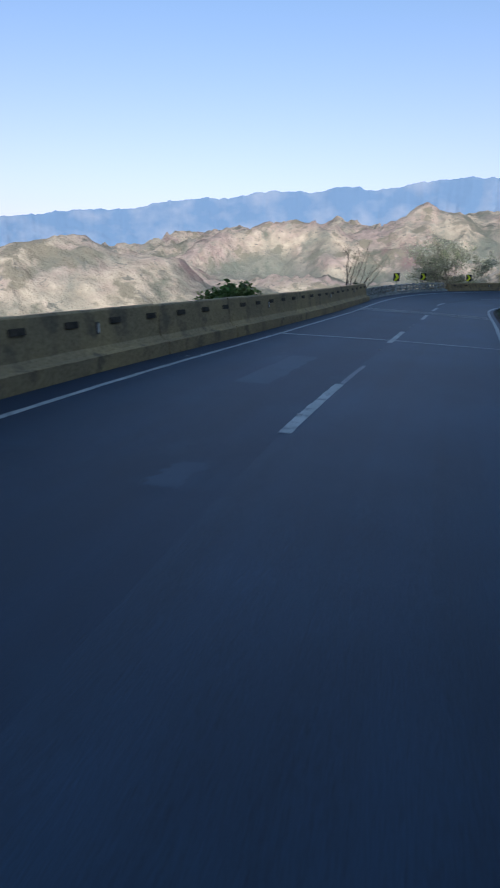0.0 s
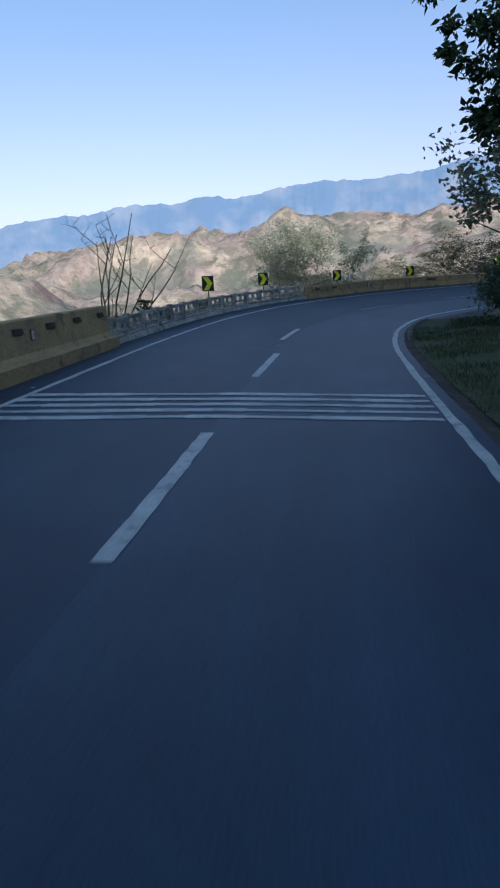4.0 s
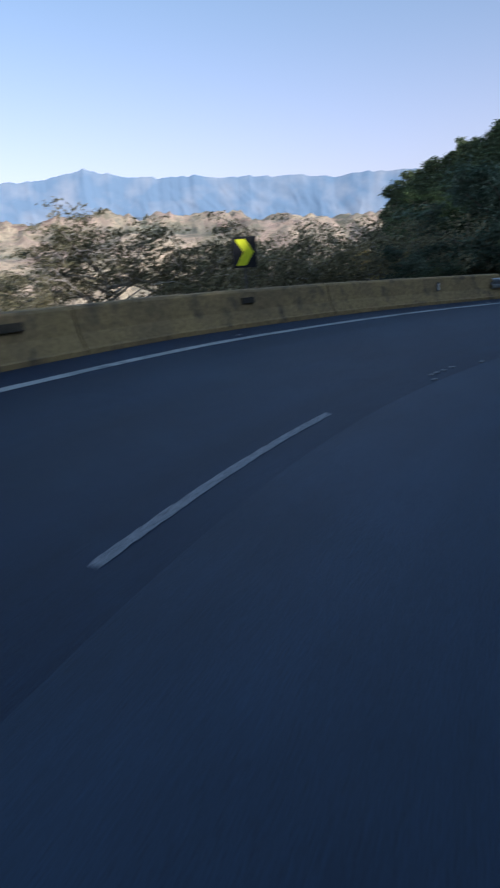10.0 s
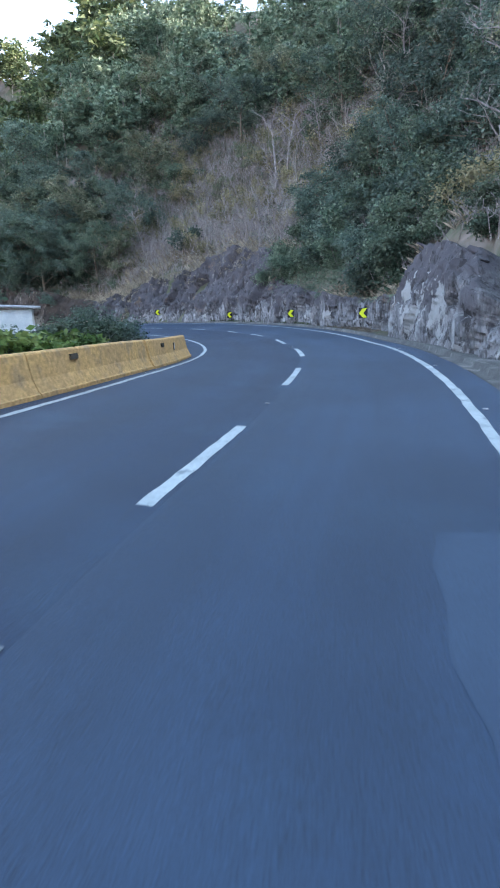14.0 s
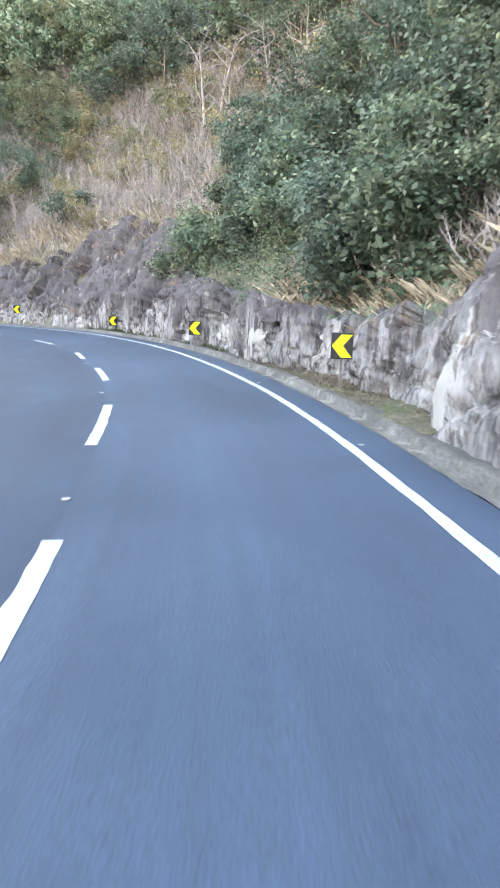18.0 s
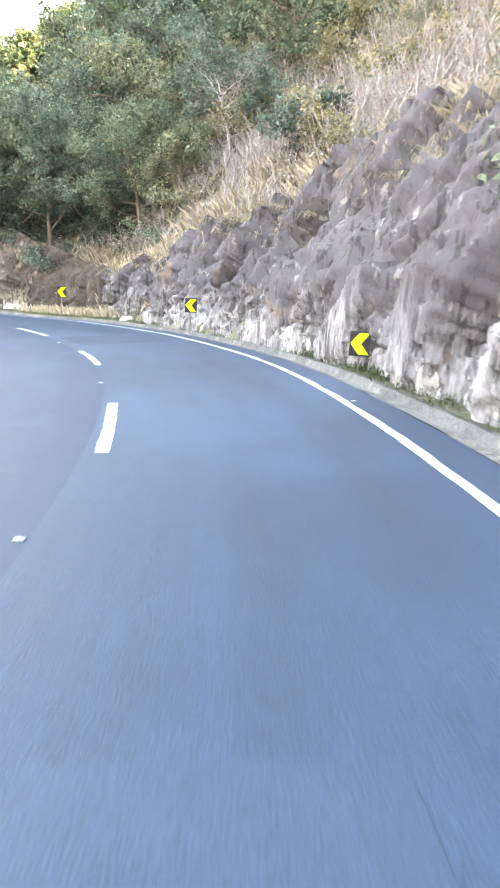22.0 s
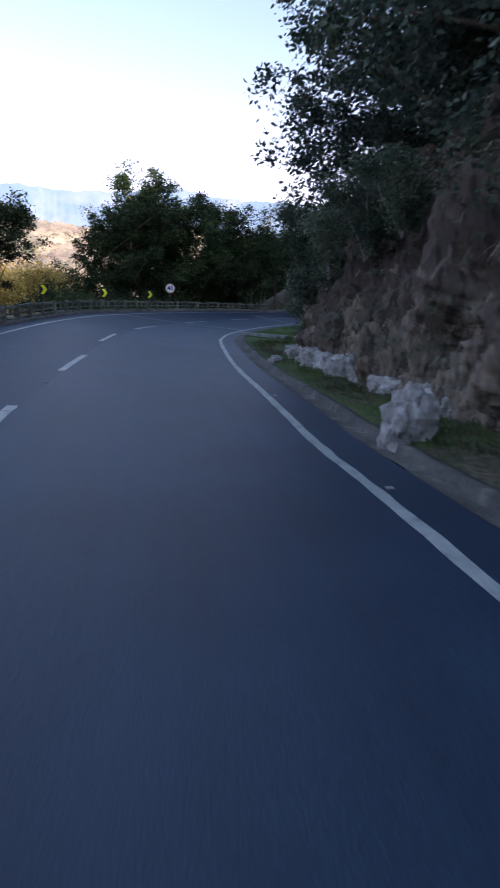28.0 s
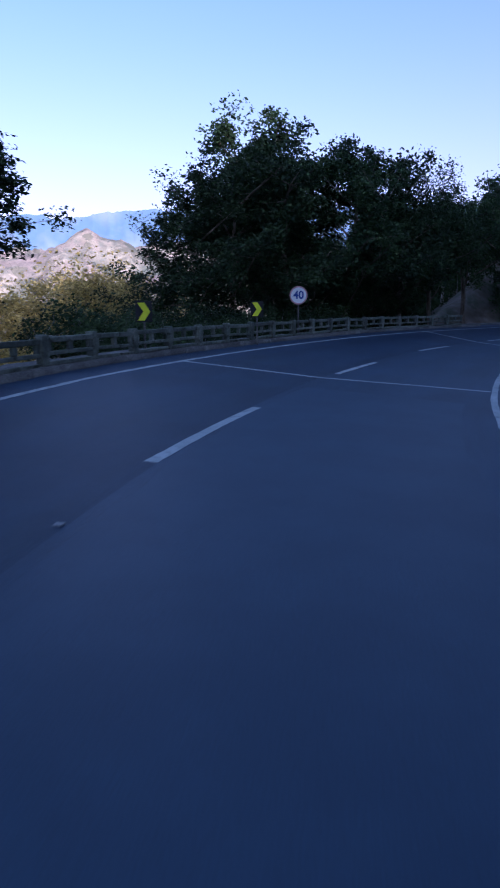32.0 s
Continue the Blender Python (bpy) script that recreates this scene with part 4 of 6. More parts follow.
def barrier(s0, s1, off, h, material, label, plinth=False, lean=0.0, slots=(), reflectors=(), stains=(), drift=0.0):
    """One cast length of concrete barrier, laid along the road between two stations."""
    mid = (s0 + s1) / 2
    base = road_pose(mid, off)
    inv = base.inverted()
    outline = barrier_section(h, plinth)
    n = max(3, int((s1 - s0) / 0.5) + 1)
    s = np.linspace(s0, s1, n)
    rows = []
    for k, (o, u) in enumerate(outline):
        ragged = 0.012 * fractal(s * 1.7 + k * 3.1, s * 0 + s0, 3, 11)
        p = road_at(s, off + o + ragged + drift * (s - mid), u + ragged + lean * (s - mid))
        rows.append([inv @ Vector(q) for q in p])
    bm = bmesh.new()
    vs = [[bm.verts.new(q) for q in row] for row in rows]
    for a, b in zip(vs[:-1], vs[1:]):
        for i in range(n - 1):
            bm.faces.new((a[i], a[i + 1], b[i + 1], b[i]))
    bm.faces.new([row[0] for row in vs])
    bm.faces.new([row[-1] for row in vs][::-1])
    bmesh.ops.recalc_face_normals(bm, faces=bm.faces)
    ob = thing("concrete_barrier", base, label, "barrier", "barrier lengths beside the road")
    part("body", bm, material, ob)
    # no recess is cut: each pocket's shade is a dark plate on the face
    for sl, zz, w in slots:
        if s0 + 0.2 < sl < s1 - 0.2:
            m = inv @ road_pose(sl, off + drift * (sl - mid) + 0.145 + (zz - 0.30 * h - 0.1) * 0.13, zz)
            part("slot", box(w, 0.05, 0.13, bevel=0.006, rot=Matrix.Rotation(radians(-7), 4, "X")), SLOT, ob, "dark plate for a shaded pocket in the concrete").matrix_local = m
    for sl, zz in reflectors:
        if s0 + 0.1 < sl < s1 - 0.1:
            m = inv @ road_pose(sl, off + drift * (sl - mid) + 0.135 + (zz - 0.30 * h - 0.1) * 0.13, zz)
            plate = part("reflector", box(0.10, 0.035, 0.26, bevel=0.006), POST, ob, "dark plate with a white reflector")
            plate.matrix_local = m
            part("lens", box(0.055, 0.02, 0.20, (0.012, -0.014, 0), 0.004), REFLECT, plate)
    for sl, zz, w, hh in stains:
        if s0 + 0.2 < sl < s1 - 0.2:
            m = inv @ road_pose(sl, off + drift * (sl - mid) + 0.135 + (zz - 0.30 * h - 0.1) * 0.13, zz)
            part("stain", box(w, 0.022, hh, bevel=0.004, rot=Matrix.Rotation(radians(-9), 4, "X")), RUST, ob, "rusty orange water stain")


A_SLOTS = [(s, 0.98, 0.46) for s in np.arange(61.4, 109, 1.68)]
for i, (a, b) in enumerate(((4, 16), (16.03, 28), (28.03, 40), (40.03, 52), (52.03, 64), (64.03, 75.2))):
    barrier(a, b, 4.95, 1.24, CONC, "brown-grey concrete safety barrier on a cast plinth", True, 0.0, A_SLOTS, [(s, 0.86) for s in (60.5, 72.4)], ((69.0, 1.0, 0.7, 0.28), (67.8, 0.98, 0.4, 0.3)))
for i, (a, b) in enumerate(((75.23, 80.2), (80.25, 88.5), (88.53, 97.5), (97.53, 109.0))):
    barrier(a, b, 4.93, 1.24, CONC, "brown-grey concrete safety barrier with dark pockets", True, 0.004 * (-1) ** i, A_SLOTS, [(s, 0.86) for s in (84.5, 96.0, 104.0)])
for i, (a, b) in enumerate(((130.6, 137.2), (137.23, 144.0), (144.03, 150.6), (150.63, 157.4))):
    barrier(a, b, 4.74, 0.74, CONC_TAN, "stained tan concrete barrier on the bend", False, 0.003 * (-1) ** i, [(131.6, .54, .5), (133.4, .54, .45), (142.7, .54, .9), (148.0, .54, .4)], [(136.7, 0.48), (154.6, 0.48)])
for i, (a, b) in enumerate(((167.4, 177.0), (177.03, 184.6), (184.63, 191.6))):
    barrier(a, b, (4.55, 4.4, 4.35)[i], 0.88, CONC_YEL, "ochre-painted concrete barrier with scrapes", False, 0.0, [(173.4, .66, .4), (179.0, .7, .35), (186.5, .66, .3)], [(170.3, 0.56), (188.3, 0.56)], (), (-0.03, 0, 0)[i])


# ---- pierced concrete railing ----
def railing_bay(width, worn):
    """A post and the cast panel beside it: two square openings over one long low one."""
    label = "weathered grey concrete railing bay, mossy and chipped" if worn else "grey concrete railing bay with open panels"
    skin = CONC_MOSS if worn else CONC_GREY
    ob = thing("concrete_railing", Matrix(), label, "railing", "railing bays beside the road")
    part("post", box(0.22, 0.22, 0.72, (0, 0, 0.36), 0.025), skin, ob)
    part("rail", box(width - 0.22, 0.14, 0.13, (width / 2, 0, 0.60), 0.02), skin, ob, "top rail")
    part("rail", box(width - 0.22, 0.12, 0.09, (width / 2, 0, 0.285), 0.015), skin, ob, "middle rail")
    part("rail", box(width - 0.22, 0.14, 0.10, (width / 2, 0, 0.05), 0.02), skin, ob, "foot rail")
    part("baluster", box(0.14, 0.11, 0.205, (width / 2, 0, 0.4325), 0.015), skin, ob)
    for k in (0.13, 0.87):
        part("baluster", box(0.10, 0.11, 0.205, (0.11 + (width - 0.22) * (k - 0.08 if k < .5 else k + 0.08), 0, 0.4325), 0.015), skin, ob)
    return ob


def railing(s0, s1, off, width, up, worn, skip=()):
    s, k, first_bay = s0, 0, None
    rng = np.random.RandomState(int(s0))
    while s + width <= s1:
        a, b = Vector(road_at(s, off, up)), Vector(road_at(s + width, off, up))
        d = b - a
        m = Matrix.Translation(a) @ d.to_track_quat("X", "Z").to_matrix().to_4x4() @ pose(0, 0, 0, rng.normal(0, 1.3), rng.normal(0, 0.9), rng.normal(0, .9)) @ Matrix.Diagonal((d.length / width, 1, 1, 1))
        if k not in skip:
            if first_bay is None:
                first_bay = railing_bay(width, worn)
                first_bay.matrix_world = m
            else:
                c = copy_thing(first_bay, m)
                c.scale = (d.length / width, 1, 1)
        s += width
        k += 1


railing(109.25, 130.6, 5.24, 1.5, 0.13, False)
railing(191.9, 201.0, 5.35, 1.66, -0.25, True)
railing(246.4, 330.0, 5.14, 1.9, 0.13, True, (12,))
tagged(new("pavement", strip("pavement", 108.6, 131, (5.04, 5.08, 5.52, 5.6), (-0.05, 0.135, 0.135, -0.6), CONC_GREY, wobble=0.012)), "chipped concrete ledge under the railing", "ledge", kind="structure")
tagged(new("pavement", strip("pavement", 244.0, 332, (4.9, 4.95, 5.45, 5.55), (-0.05, 0.135, 0.135, -0.8), GUTTER, wobble=0.02)), "cracked concrete ledge under the railing", "ledge", kind="structure")


# ---- steel guard rail ----
def guard_rail(s0, s1, off):
    base = road_pose((s0 + s1) / 2, off)
    inv = base.inverted()
    ob = thing("guard_rail", base, "galvanised steel guard rail on short posts", "guard rail")
    sec = [(0.0, 0.32), (0.05, 0.35), (0.05, 0.42), (-0.03, 0.46), (-0.03, 0.50), (0.05, 0.54), (0.05, 0.61), (0.0, 0.64)]
    s = np.linspace(s0, s1, 40)
    bm = bmesh.new()
    rows = [[bm.verts.new(inv @ Vector(p)) for p in road_at(s, off - o, u)] for o, u in sec] + [[bm.verts.new(inv @ Vector(p)) for p in road_at(s, off - o + 0.012, u)] for o, u in sec[::-1]]
    for a, b in zip(rows, rows[1:] + rows[:1]):
        for i in range(len(s) - 1):
            bm.faces.new((a[i], a[i + 1], b[i + 1], b[i]))
    bmesh.ops.recalc_face_normals(bm, faces=bm.faces)
    part("beam", bm, STEEL, ob)
    for sp in np.arange(s0 + 0.6, s1, 2.0):
        m = inv @ road_pose(sp, off + 0.14)
        p = part("post", box(0.10, 0.07, 1.05, (0, 0, 0.07), 0.008), STEEL, ob)
        p.matrix_local = m


guard_rail(156.8, 168.6, 4.80)
barrier(157.43, 161.0, 4.86, 0.32, CONC_TAN, "low broken stump of tan concrete barrier")


for sl, o, sx, tilt in ((163.4, 4.75, 1.3, 5), (164.9, 4.8, 1.6, -4), (166.4, 4.85, 1.2, 7), (162.2, 5.0, 0.7, 12)):
    ob = thing("broken_slab", road_pose(sl, o, 0.03) @ pose(0, 0, 0, tilt, tilt * 0.4, 7), "broken ochre slab fallen from the barrier", "rubble", "rubble under the guard rail")
    part("slab", box(sx, 0.34, 0.13, (0, 0, 0.05), 0.03), CONC_TAN, ob)


# ---- turf verges on the hill side ----
def turf_z(s, out, p):
    """Top of the turf: the slope, but never below a lip over the kerb."""
    lip = road_at(s, -(WIDE_R(s) + 0.6))[..., 2] + 0.07 + 0.05 * np.clip(out - WIDE_R(s) - 0.6, 0, 3)
    return np.maximum(land(p[:, 0], p[:, 1])[0] + 0.10, lip)


for a, b, lab, inner in ((66, 124, "shaded green turf bank", 0.62), (197.2, 210, "strip of soil and leaf litter before the rock", 1.15), (222, 262, "narrow grassy verge before the rock", 1.2), (261.5, 322, "grass island inside the bend", 1.2)):
    s = np.arange(a, b, 0.5)
    rows = []
    for f in np.linspace(0, 1, 18):
        out = WIDE_R(s) + inner + f * (VERGE(s) + np.interp(VERGE(s), (2, 5), (0.35, 1.2)))
        p = road_at(s, -out)
        p[:, 2] = turf_z(s, out, p) + 0.04 * fractal(p[:, 0] / 0.8, p[:, 1] / 0.8, 3, 55) - (0.06 if f == 0 else 0.0)
        rows.append(p)
    v = np.stack(rows, 1)
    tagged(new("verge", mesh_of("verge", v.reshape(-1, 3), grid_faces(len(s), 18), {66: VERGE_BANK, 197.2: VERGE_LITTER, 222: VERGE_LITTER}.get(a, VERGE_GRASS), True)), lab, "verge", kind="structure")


# ---- rock cut along the hill side ----
def blocks(x, y, seed):
    """Broken stone: tilted facets, one to a cell, and how far each place is from the joint between two."""
    xi, yi = np.floor(x).astype(np.int64), np.floor(y).astype(np.int64)
    d1, d2, val = np.full(x.shape, 9.0), np.full(x.shape, 9.0), np.zeros(x.shape)
    for i, j in itertools.product((-1, 0, 1), repeat=2):
        cx, cy = xi + i, yi + j
        px, py = x - cx - 0.5 - 0.45 * lattice(cx, cy, seed), y - cy - 0.5 - 0.45 * lattice(cx, cy, seed + 1)
        d = np.hypot(px, py)
        v = lattice(cx, cy, seed + 2) + 1.1 * lattice(cx, cy, seed + 3) * px + 1.1 * lattice(cx, cy, seed + 4) * py
        val, d2, d1 = np.where(d < d1, v, val), np.where(d < d1, d1, np.minimum(d2, d)), np.minimum(d1, d)
    return val, d2 - d1


def rock_wall(s0, s1, material, label, rough=1.0):
    rows = 78
    s = np.arange(s0, s1, 0.11)
    n = len(s)
    ss, uu = np.meshgrid(s, np.linspace(0, 1, rows), indexing="ij")
    h = WALL_H(ss) * (1 + 0.16 * fractal(ss / 4.0, ss * 0 + 3, 4, 101)) + 0.35
    e0 = 0.9 + np.maximum(h - 2.2, 0) / LEAN(ss)
    z1 = np.minimum(2.2, h * 0.8)
    a, b, c = np.clip(uu / 0.45, 0, 1), np.clip((uu - 0.45) / 0.4, 0, 1), np.clip((uu - 0.85) / 0.15, 0, 1)
    e = -0.1 + 0.5 * a ** 1.3 + (e0 - 0.5) * b + 1.6 * c
    z = -0.4 + (z1 + 0.4) * a + (h - z1) * b - 0.9 * c
    rib = fractal(ss / 1.5 + 0.4 * fractal(ss / 3, z / 2, 2, 7) + z / 12.0, z / 4.5, 5, 111, True)
    slab = fractal(ss / 4.2 + z / 6.0, z / 5.0 - ss / 9.0, 4, 115)
    slab = np.round(slab * 3.5) / 3.5 * 0.75 + slab * 0.25
    crack = fractal(ss / 0.55 + 0.5 * fractal(ss, z, 2, 8), z / 0.9, 4, 121, True)
    fine = fractal(ss / 0.22, z / 0.3, 3, 131)
    fade = np.clip(1 - (z - 2.2) / 2.5, 0.5, 1)
    bend = 0.35 * fractal(ss / 2.0, z / 2.0, 3, 141)
    big, gap = blocks(ss / 1.7 + bend + z / 7.0, z / 3.8 + 0.2 * ss / 1.9, 151)
    small, slit = blocks(ss / 0.55 + bend + z / 3.5, z / 1.6 + bend, 161)
    tiny, nick = blocks(ss / 0.26 + bend + z / 1.2, z / 0.42 + bend, 171)
    out = rough * (0.34 * rib * fade + 0.5 * slab + 0.60 * big + 0.25 * small + 0.12 * tiny + 0.16 * crack * fade + 0.06 * fine - 0.55 * np.exp(-gap / 0.035) - 0.16 * np.exp(-slit / 0.05))
    out = out * np.clip(uu * 5, 0.4, 1) * np.clip((1 - uu) * 8, 0, 1)
    off = -(WIDE_R(ss) + 1.2 + VERGE(ss) + e) + out * 0.85
    p = road_at(ss.ravel(), np.minimum(off, -(WIDE_R(ss) + 1.2 + 0.3 * VERGE(ss))).ravel(), 0)
    foot = road_at(s, -(WIDE_R(s) + 1.15), 0)[:, 2]
    p[:, 2] = (foot[:, None] + 0.10 * VERGE(ss) + z + 0.35 * out * np.clip(uu * 2 - 0.3, 0, 1)).ravel()
    tagged(new("wall_rock", mesh_of("wall_rock", p, grid_faces(n, rows), material)), label, "rock face", kind="structure")


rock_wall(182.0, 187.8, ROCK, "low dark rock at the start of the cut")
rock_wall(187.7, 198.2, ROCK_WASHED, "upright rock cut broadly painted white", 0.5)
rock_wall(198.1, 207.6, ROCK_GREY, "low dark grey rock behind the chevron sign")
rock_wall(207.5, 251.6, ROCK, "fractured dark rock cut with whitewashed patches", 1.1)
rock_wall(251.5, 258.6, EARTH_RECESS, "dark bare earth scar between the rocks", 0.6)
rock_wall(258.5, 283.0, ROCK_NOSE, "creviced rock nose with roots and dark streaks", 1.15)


def boulder(s, off, size, seed, label):
    rng = np.random.RandomState(seed)
    bm = bmesh.new()
    bmesh.ops.create_icosphere(bm, subdivisions=4, radius=1.0)
    k = rng.uniform(-40, 40, 3)
    for v in bm.verts:
        d = Vector(v.co)
        f = 0.75 + 0.34 * noise.fractal(d * 1.1 + Vector(k), 1.0, 2.0, 3) + 0.10 * noise.fractal(d * 4 + Vector(k), 1.0, 2.0, 3)
        c = max(abs(d.x), abs(d.y), abs(d.z))
        v.co = d * f * (0.55 + 0.45 / c * 0.8)
        v.co = Vector((v.co.x * size[0], v.co.y * size[1], v.co.z * size[2]))
    me = bpy.data.meshes.new("boulder")
    bm.to_mesh(me)
    bm.free()
    me.materials.append(BOULDER)
    p = road_at(s, off)
    ob = new("boulder", me)
    ob.matrix_world = Matrix.Translation((p[0], p[1], p[2] + size[2] * 0.35)) @ Matrix.Rotation(rng.uniform(0, 6), 4, "Z")
    tagged(ob, label, "boulder", "rocks at the foot of the slope")


ROW = ((259.5, -7.7, (.8, .4, .5)), (262.0, -5.75, (.5, .42, .85)), (263.8, -7.5, (.8, .4, .5)), (265.2, -7.5, (.75, .4, .55)), (266.6, -7.4, (.7, .4, .5)), (260.9, -7.7, (.7, .4, .45)), (268.6, -7.3, (.6, .4, .45)), (269.9, -7.2, (.65, .4, .7)),
       (271.2, -7.15, (.7, .4, .6)), (272.6, -7.1, (.75, .4, .62)), (274.0, -7.2, (.6, .4, .55)), (274.4, -6.2, (.6, .26, .3)), (275.6, -7.2, (.6, .4, .6)), (277.4, -7.4, (.7, .4, .5)), (279.0, -7.9, (.5, .4, .4)), (247.0, -6.8, (.55, .4, .3)), (249.0, -7.4, (.4, .3, .25)), (252.5, -7.8, (.35, .3, .22)))
for i, (s, off, sz) in enumerate(ROW):
    boulder(s, off, sz, 40 + i, "pale whitewashed boulder at the foot of the slope")

# weathered pipe and slab on the grass island
ob = thing("culvert_slab", Matrix.Translation((110.9, 91.4, 0.28)) @ Matrix.Rotation(radians(-52), 4, "Z"), "pale concrete culvert slab lying on grass", "slab")
part("slab", box(2.6, 0.32, 0.16, bevel=0.03), CONC_GREY, ob)


# ---- plants ----
def tube(points, radii, sides=5):
    p, r = np.asarray(points, float), np.asarray(radii, float)
    d = np.gradient(p, axis=0)
    d /= np.maximum(np.linalg.norm(d, axis=1, keepdims=True), 1e-9)
    ref = np.where(np.abs(d[:, 2:3]) > 0.9, np.array([[1.0, 0, 0]]), np.array([[0, 0, 1.0]]))
    a = np.cross(d, ref)
    a /= np.maximum(np.linalg.norm(a, axis=1, keepdims=True), 1e-9)
    b = np.cross(d, a)
    t = np.arange(sides) / sides * 2 * np.pi
    v = p[:, None] + r[:, None, None] * (np.cos(t)[None, :, None] * a[:, None] + np.sin(t)[None, :, None] * b[:, None])
    n = len(p)
    i = np.arange((n - 1) * sides).reshape(n - 1, sides)
    j = np.roll(i, -1, axis=1)
    return v.reshape(-1, 3), np.stack([i, j, j + sides, i + sides], -1).reshape(-1, 4)


def joined(pieces):
    vs, fs, k = [], [], 0
    for v, f in pieces:
        vs.append(v)
        fs.append(f + k)
        k += len(v)
    return np.vstack(vs), np.vstack(fs)


def limb(rng, start, way, length, r0, r1, n=7, wander=0.18, rise=0.0):
    pts, d = [np.array(start, float)], np.array(way, float)
    d /= np.linalg.norm(d)
    for _ in range(n - 1):
        d = d + rng.normal(0, wander, 3) + np.array((0, 0, rise))
        d /= np.linalg.norm(d)
        pts.append(pts[-1] + d * length / (n - 1))
    return np.array(pts), np.linspace(r0, r1, n)


def skeleton_of(seed, height, spread, trunk, limbs=9, subs=5, clear=0.35, stems=1, up=0.5, twigs=0, wander=0.16):
    """Trunk, limbs and branches as tubes, and the tips that carry leaves."""
    rng = np.random.RandomState(seed)
    pieces, tips = [], []
    for st in range(stems):
        lean = rng.normal(0, 0.10 if stems == 1 else 0.42, 2)
        hh = height * (1 if stems == 1 else rng.uniform(0.75, 1.05))
        tp, tr = limb(rng, (0, 0, -0.6), (lean[0], lean[1], 1), hh * 0.88, trunk / math.sqrt(stems), trunk * 0.22 / math.sqrt(stems), 9, 0.07 if stems == 1 else 0.12)
        pieces.append(tube(tp, tr, 6 if stems < 4 else 4))
        m = max(2, limbs // stems)
        for k in range(m):
            f = clear + (1 - clear) * (k + rng.uniform(0, 1)) / m
            at = tp[min(int(f * 8), 7)] + (tp[min(int(f * 8) + 1, 8)] - tp[min(int(f * 8), 7)]) * (f * 8 % 1)
            ang = k * 2.4 + rng.uniform(-.5, .5)
            reach = spread * (1.05 - 0.55 * abs(f - 0.55)) * rng.uniform(.7, 1.15) / (1 if stems == 1 else 1.5)
            lp, lr = limb(rng, at, (math.cos(ang), math.sin(ang), up * rng.uniform(.5, 1.5)), reach, trunk * 0.34 / math.sqrt(stems), trunk * 0.07, 7, wander, 0.03)
            pieces.append(tube(lp[::2], lr[::2], 4))
            tips.append(lp[-1])
            for j in range(subs):
                b = lp[rng.randint(2, 7)]
                w = rng.normal(0, 1, 3)
                w[2] = abs(w[2]) * 0.6 + 0.15
                bp, br = limb(rng, b, w, reach * rng.uniform(.3, .6), trunk * 0.10, trunk * 0.03, 5, wander * 1.2)
                pieces.append(tube(bp[::2], br[::2], 3))
                tips.append(bp[-1])
                tips.append(bp[2])
                for _ in range(twigs):
                    w = rng.normal(0, 1, 3)
                    w[2] = abs(w[2])
                    qp, qr = limb(rng, bp[rng.randint(1, 5)], w, reach * rng.uniform(.15, .35), trunk * 0.04, trunk * 0.012, 4, wander)
                    pieces.append(tube(qp[::3], qr[::3], 3))
                    tips.append(qp[-1])
        tips.append(tp[-1])
    return pieces, np.array(tips)


def leaves(seed, tips, per, radius, size, flat=0.7, droop=0.3, coarse=False):
    """Pointed leaf blades scattered in clusters round the tips."""
    rng = np.random.RandomState(seed)
    n = len(tips) * per
    ball = rng.normal(0, 1, (n, 3))
    ball *= (1.75 * rng.uniform(0, 1, (n, 1)) ** 0.62) / np.linalg.norm(ball, axis=1, keepdims=True)
    c = np.repeat(tips, per, axis=0) + ball * np.array((radius, radius, radius * flat)) * rng.uniform(.4, 1.1, (len(tips), 1)).repeat(per, axis=0)
    a = rng.normal(0, 1, (n, 3))
    a[:, 2] = a[:, 2] * 0.5 - droop
    a /= np.linalg.norm(a, axis=1, keepdims=True)
    b = np.cross(a, rng.normal(0, 1, (n, 3)))
    b /= np.maximum(np.linalg.norm(b, axis=1, keepdims=True), 1e-6)
    up = np.cross(a, b)
    ln = size * rng.uniform(.6, 1.4, (n, 1))
    w = ln * 0.27
    if coarse:
        v = np.stack([c + b * w, c + a * ln + up * w * .5, c - b * w], 1)
        return v.reshape(-1, 3), np.arange(n * 3).reshape(n, 3)
    v = np.stack([c, c + a * ln * .42 + (b + up * .35) * w, c + a * ln, c + a * ln * .42 + (up * .35 - b) * w], 1)
    return v.reshape(-1, 3), np.arange(n * 4).reshape(n, 4)


def plant(name, seed, wood_mat, leaf_mat, label, category, group, per=22, radius=0.7, size=0.3, flat=0.7, **kw):
    pieces, tips = skeleton_of(seed, **kw)
    ob = thing(name, Matrix(), label, category, group)
    wv, wf = joined(pieces)
    part("trunk", mesh_of("trunk", wv, wf, wood_mat, True), wood_mat, ob)
    if per:
        lv, lf = leaves(seed + 1, tips, per, radius, size, flat)
        part("crown", mesh_of("crown", lv, lf, leaf_mat), leaf_mat, ob)
    return ob


def ground_z(x, y):
    return land(np.atleast_1d(x), np.atleast_1d(y))[0]


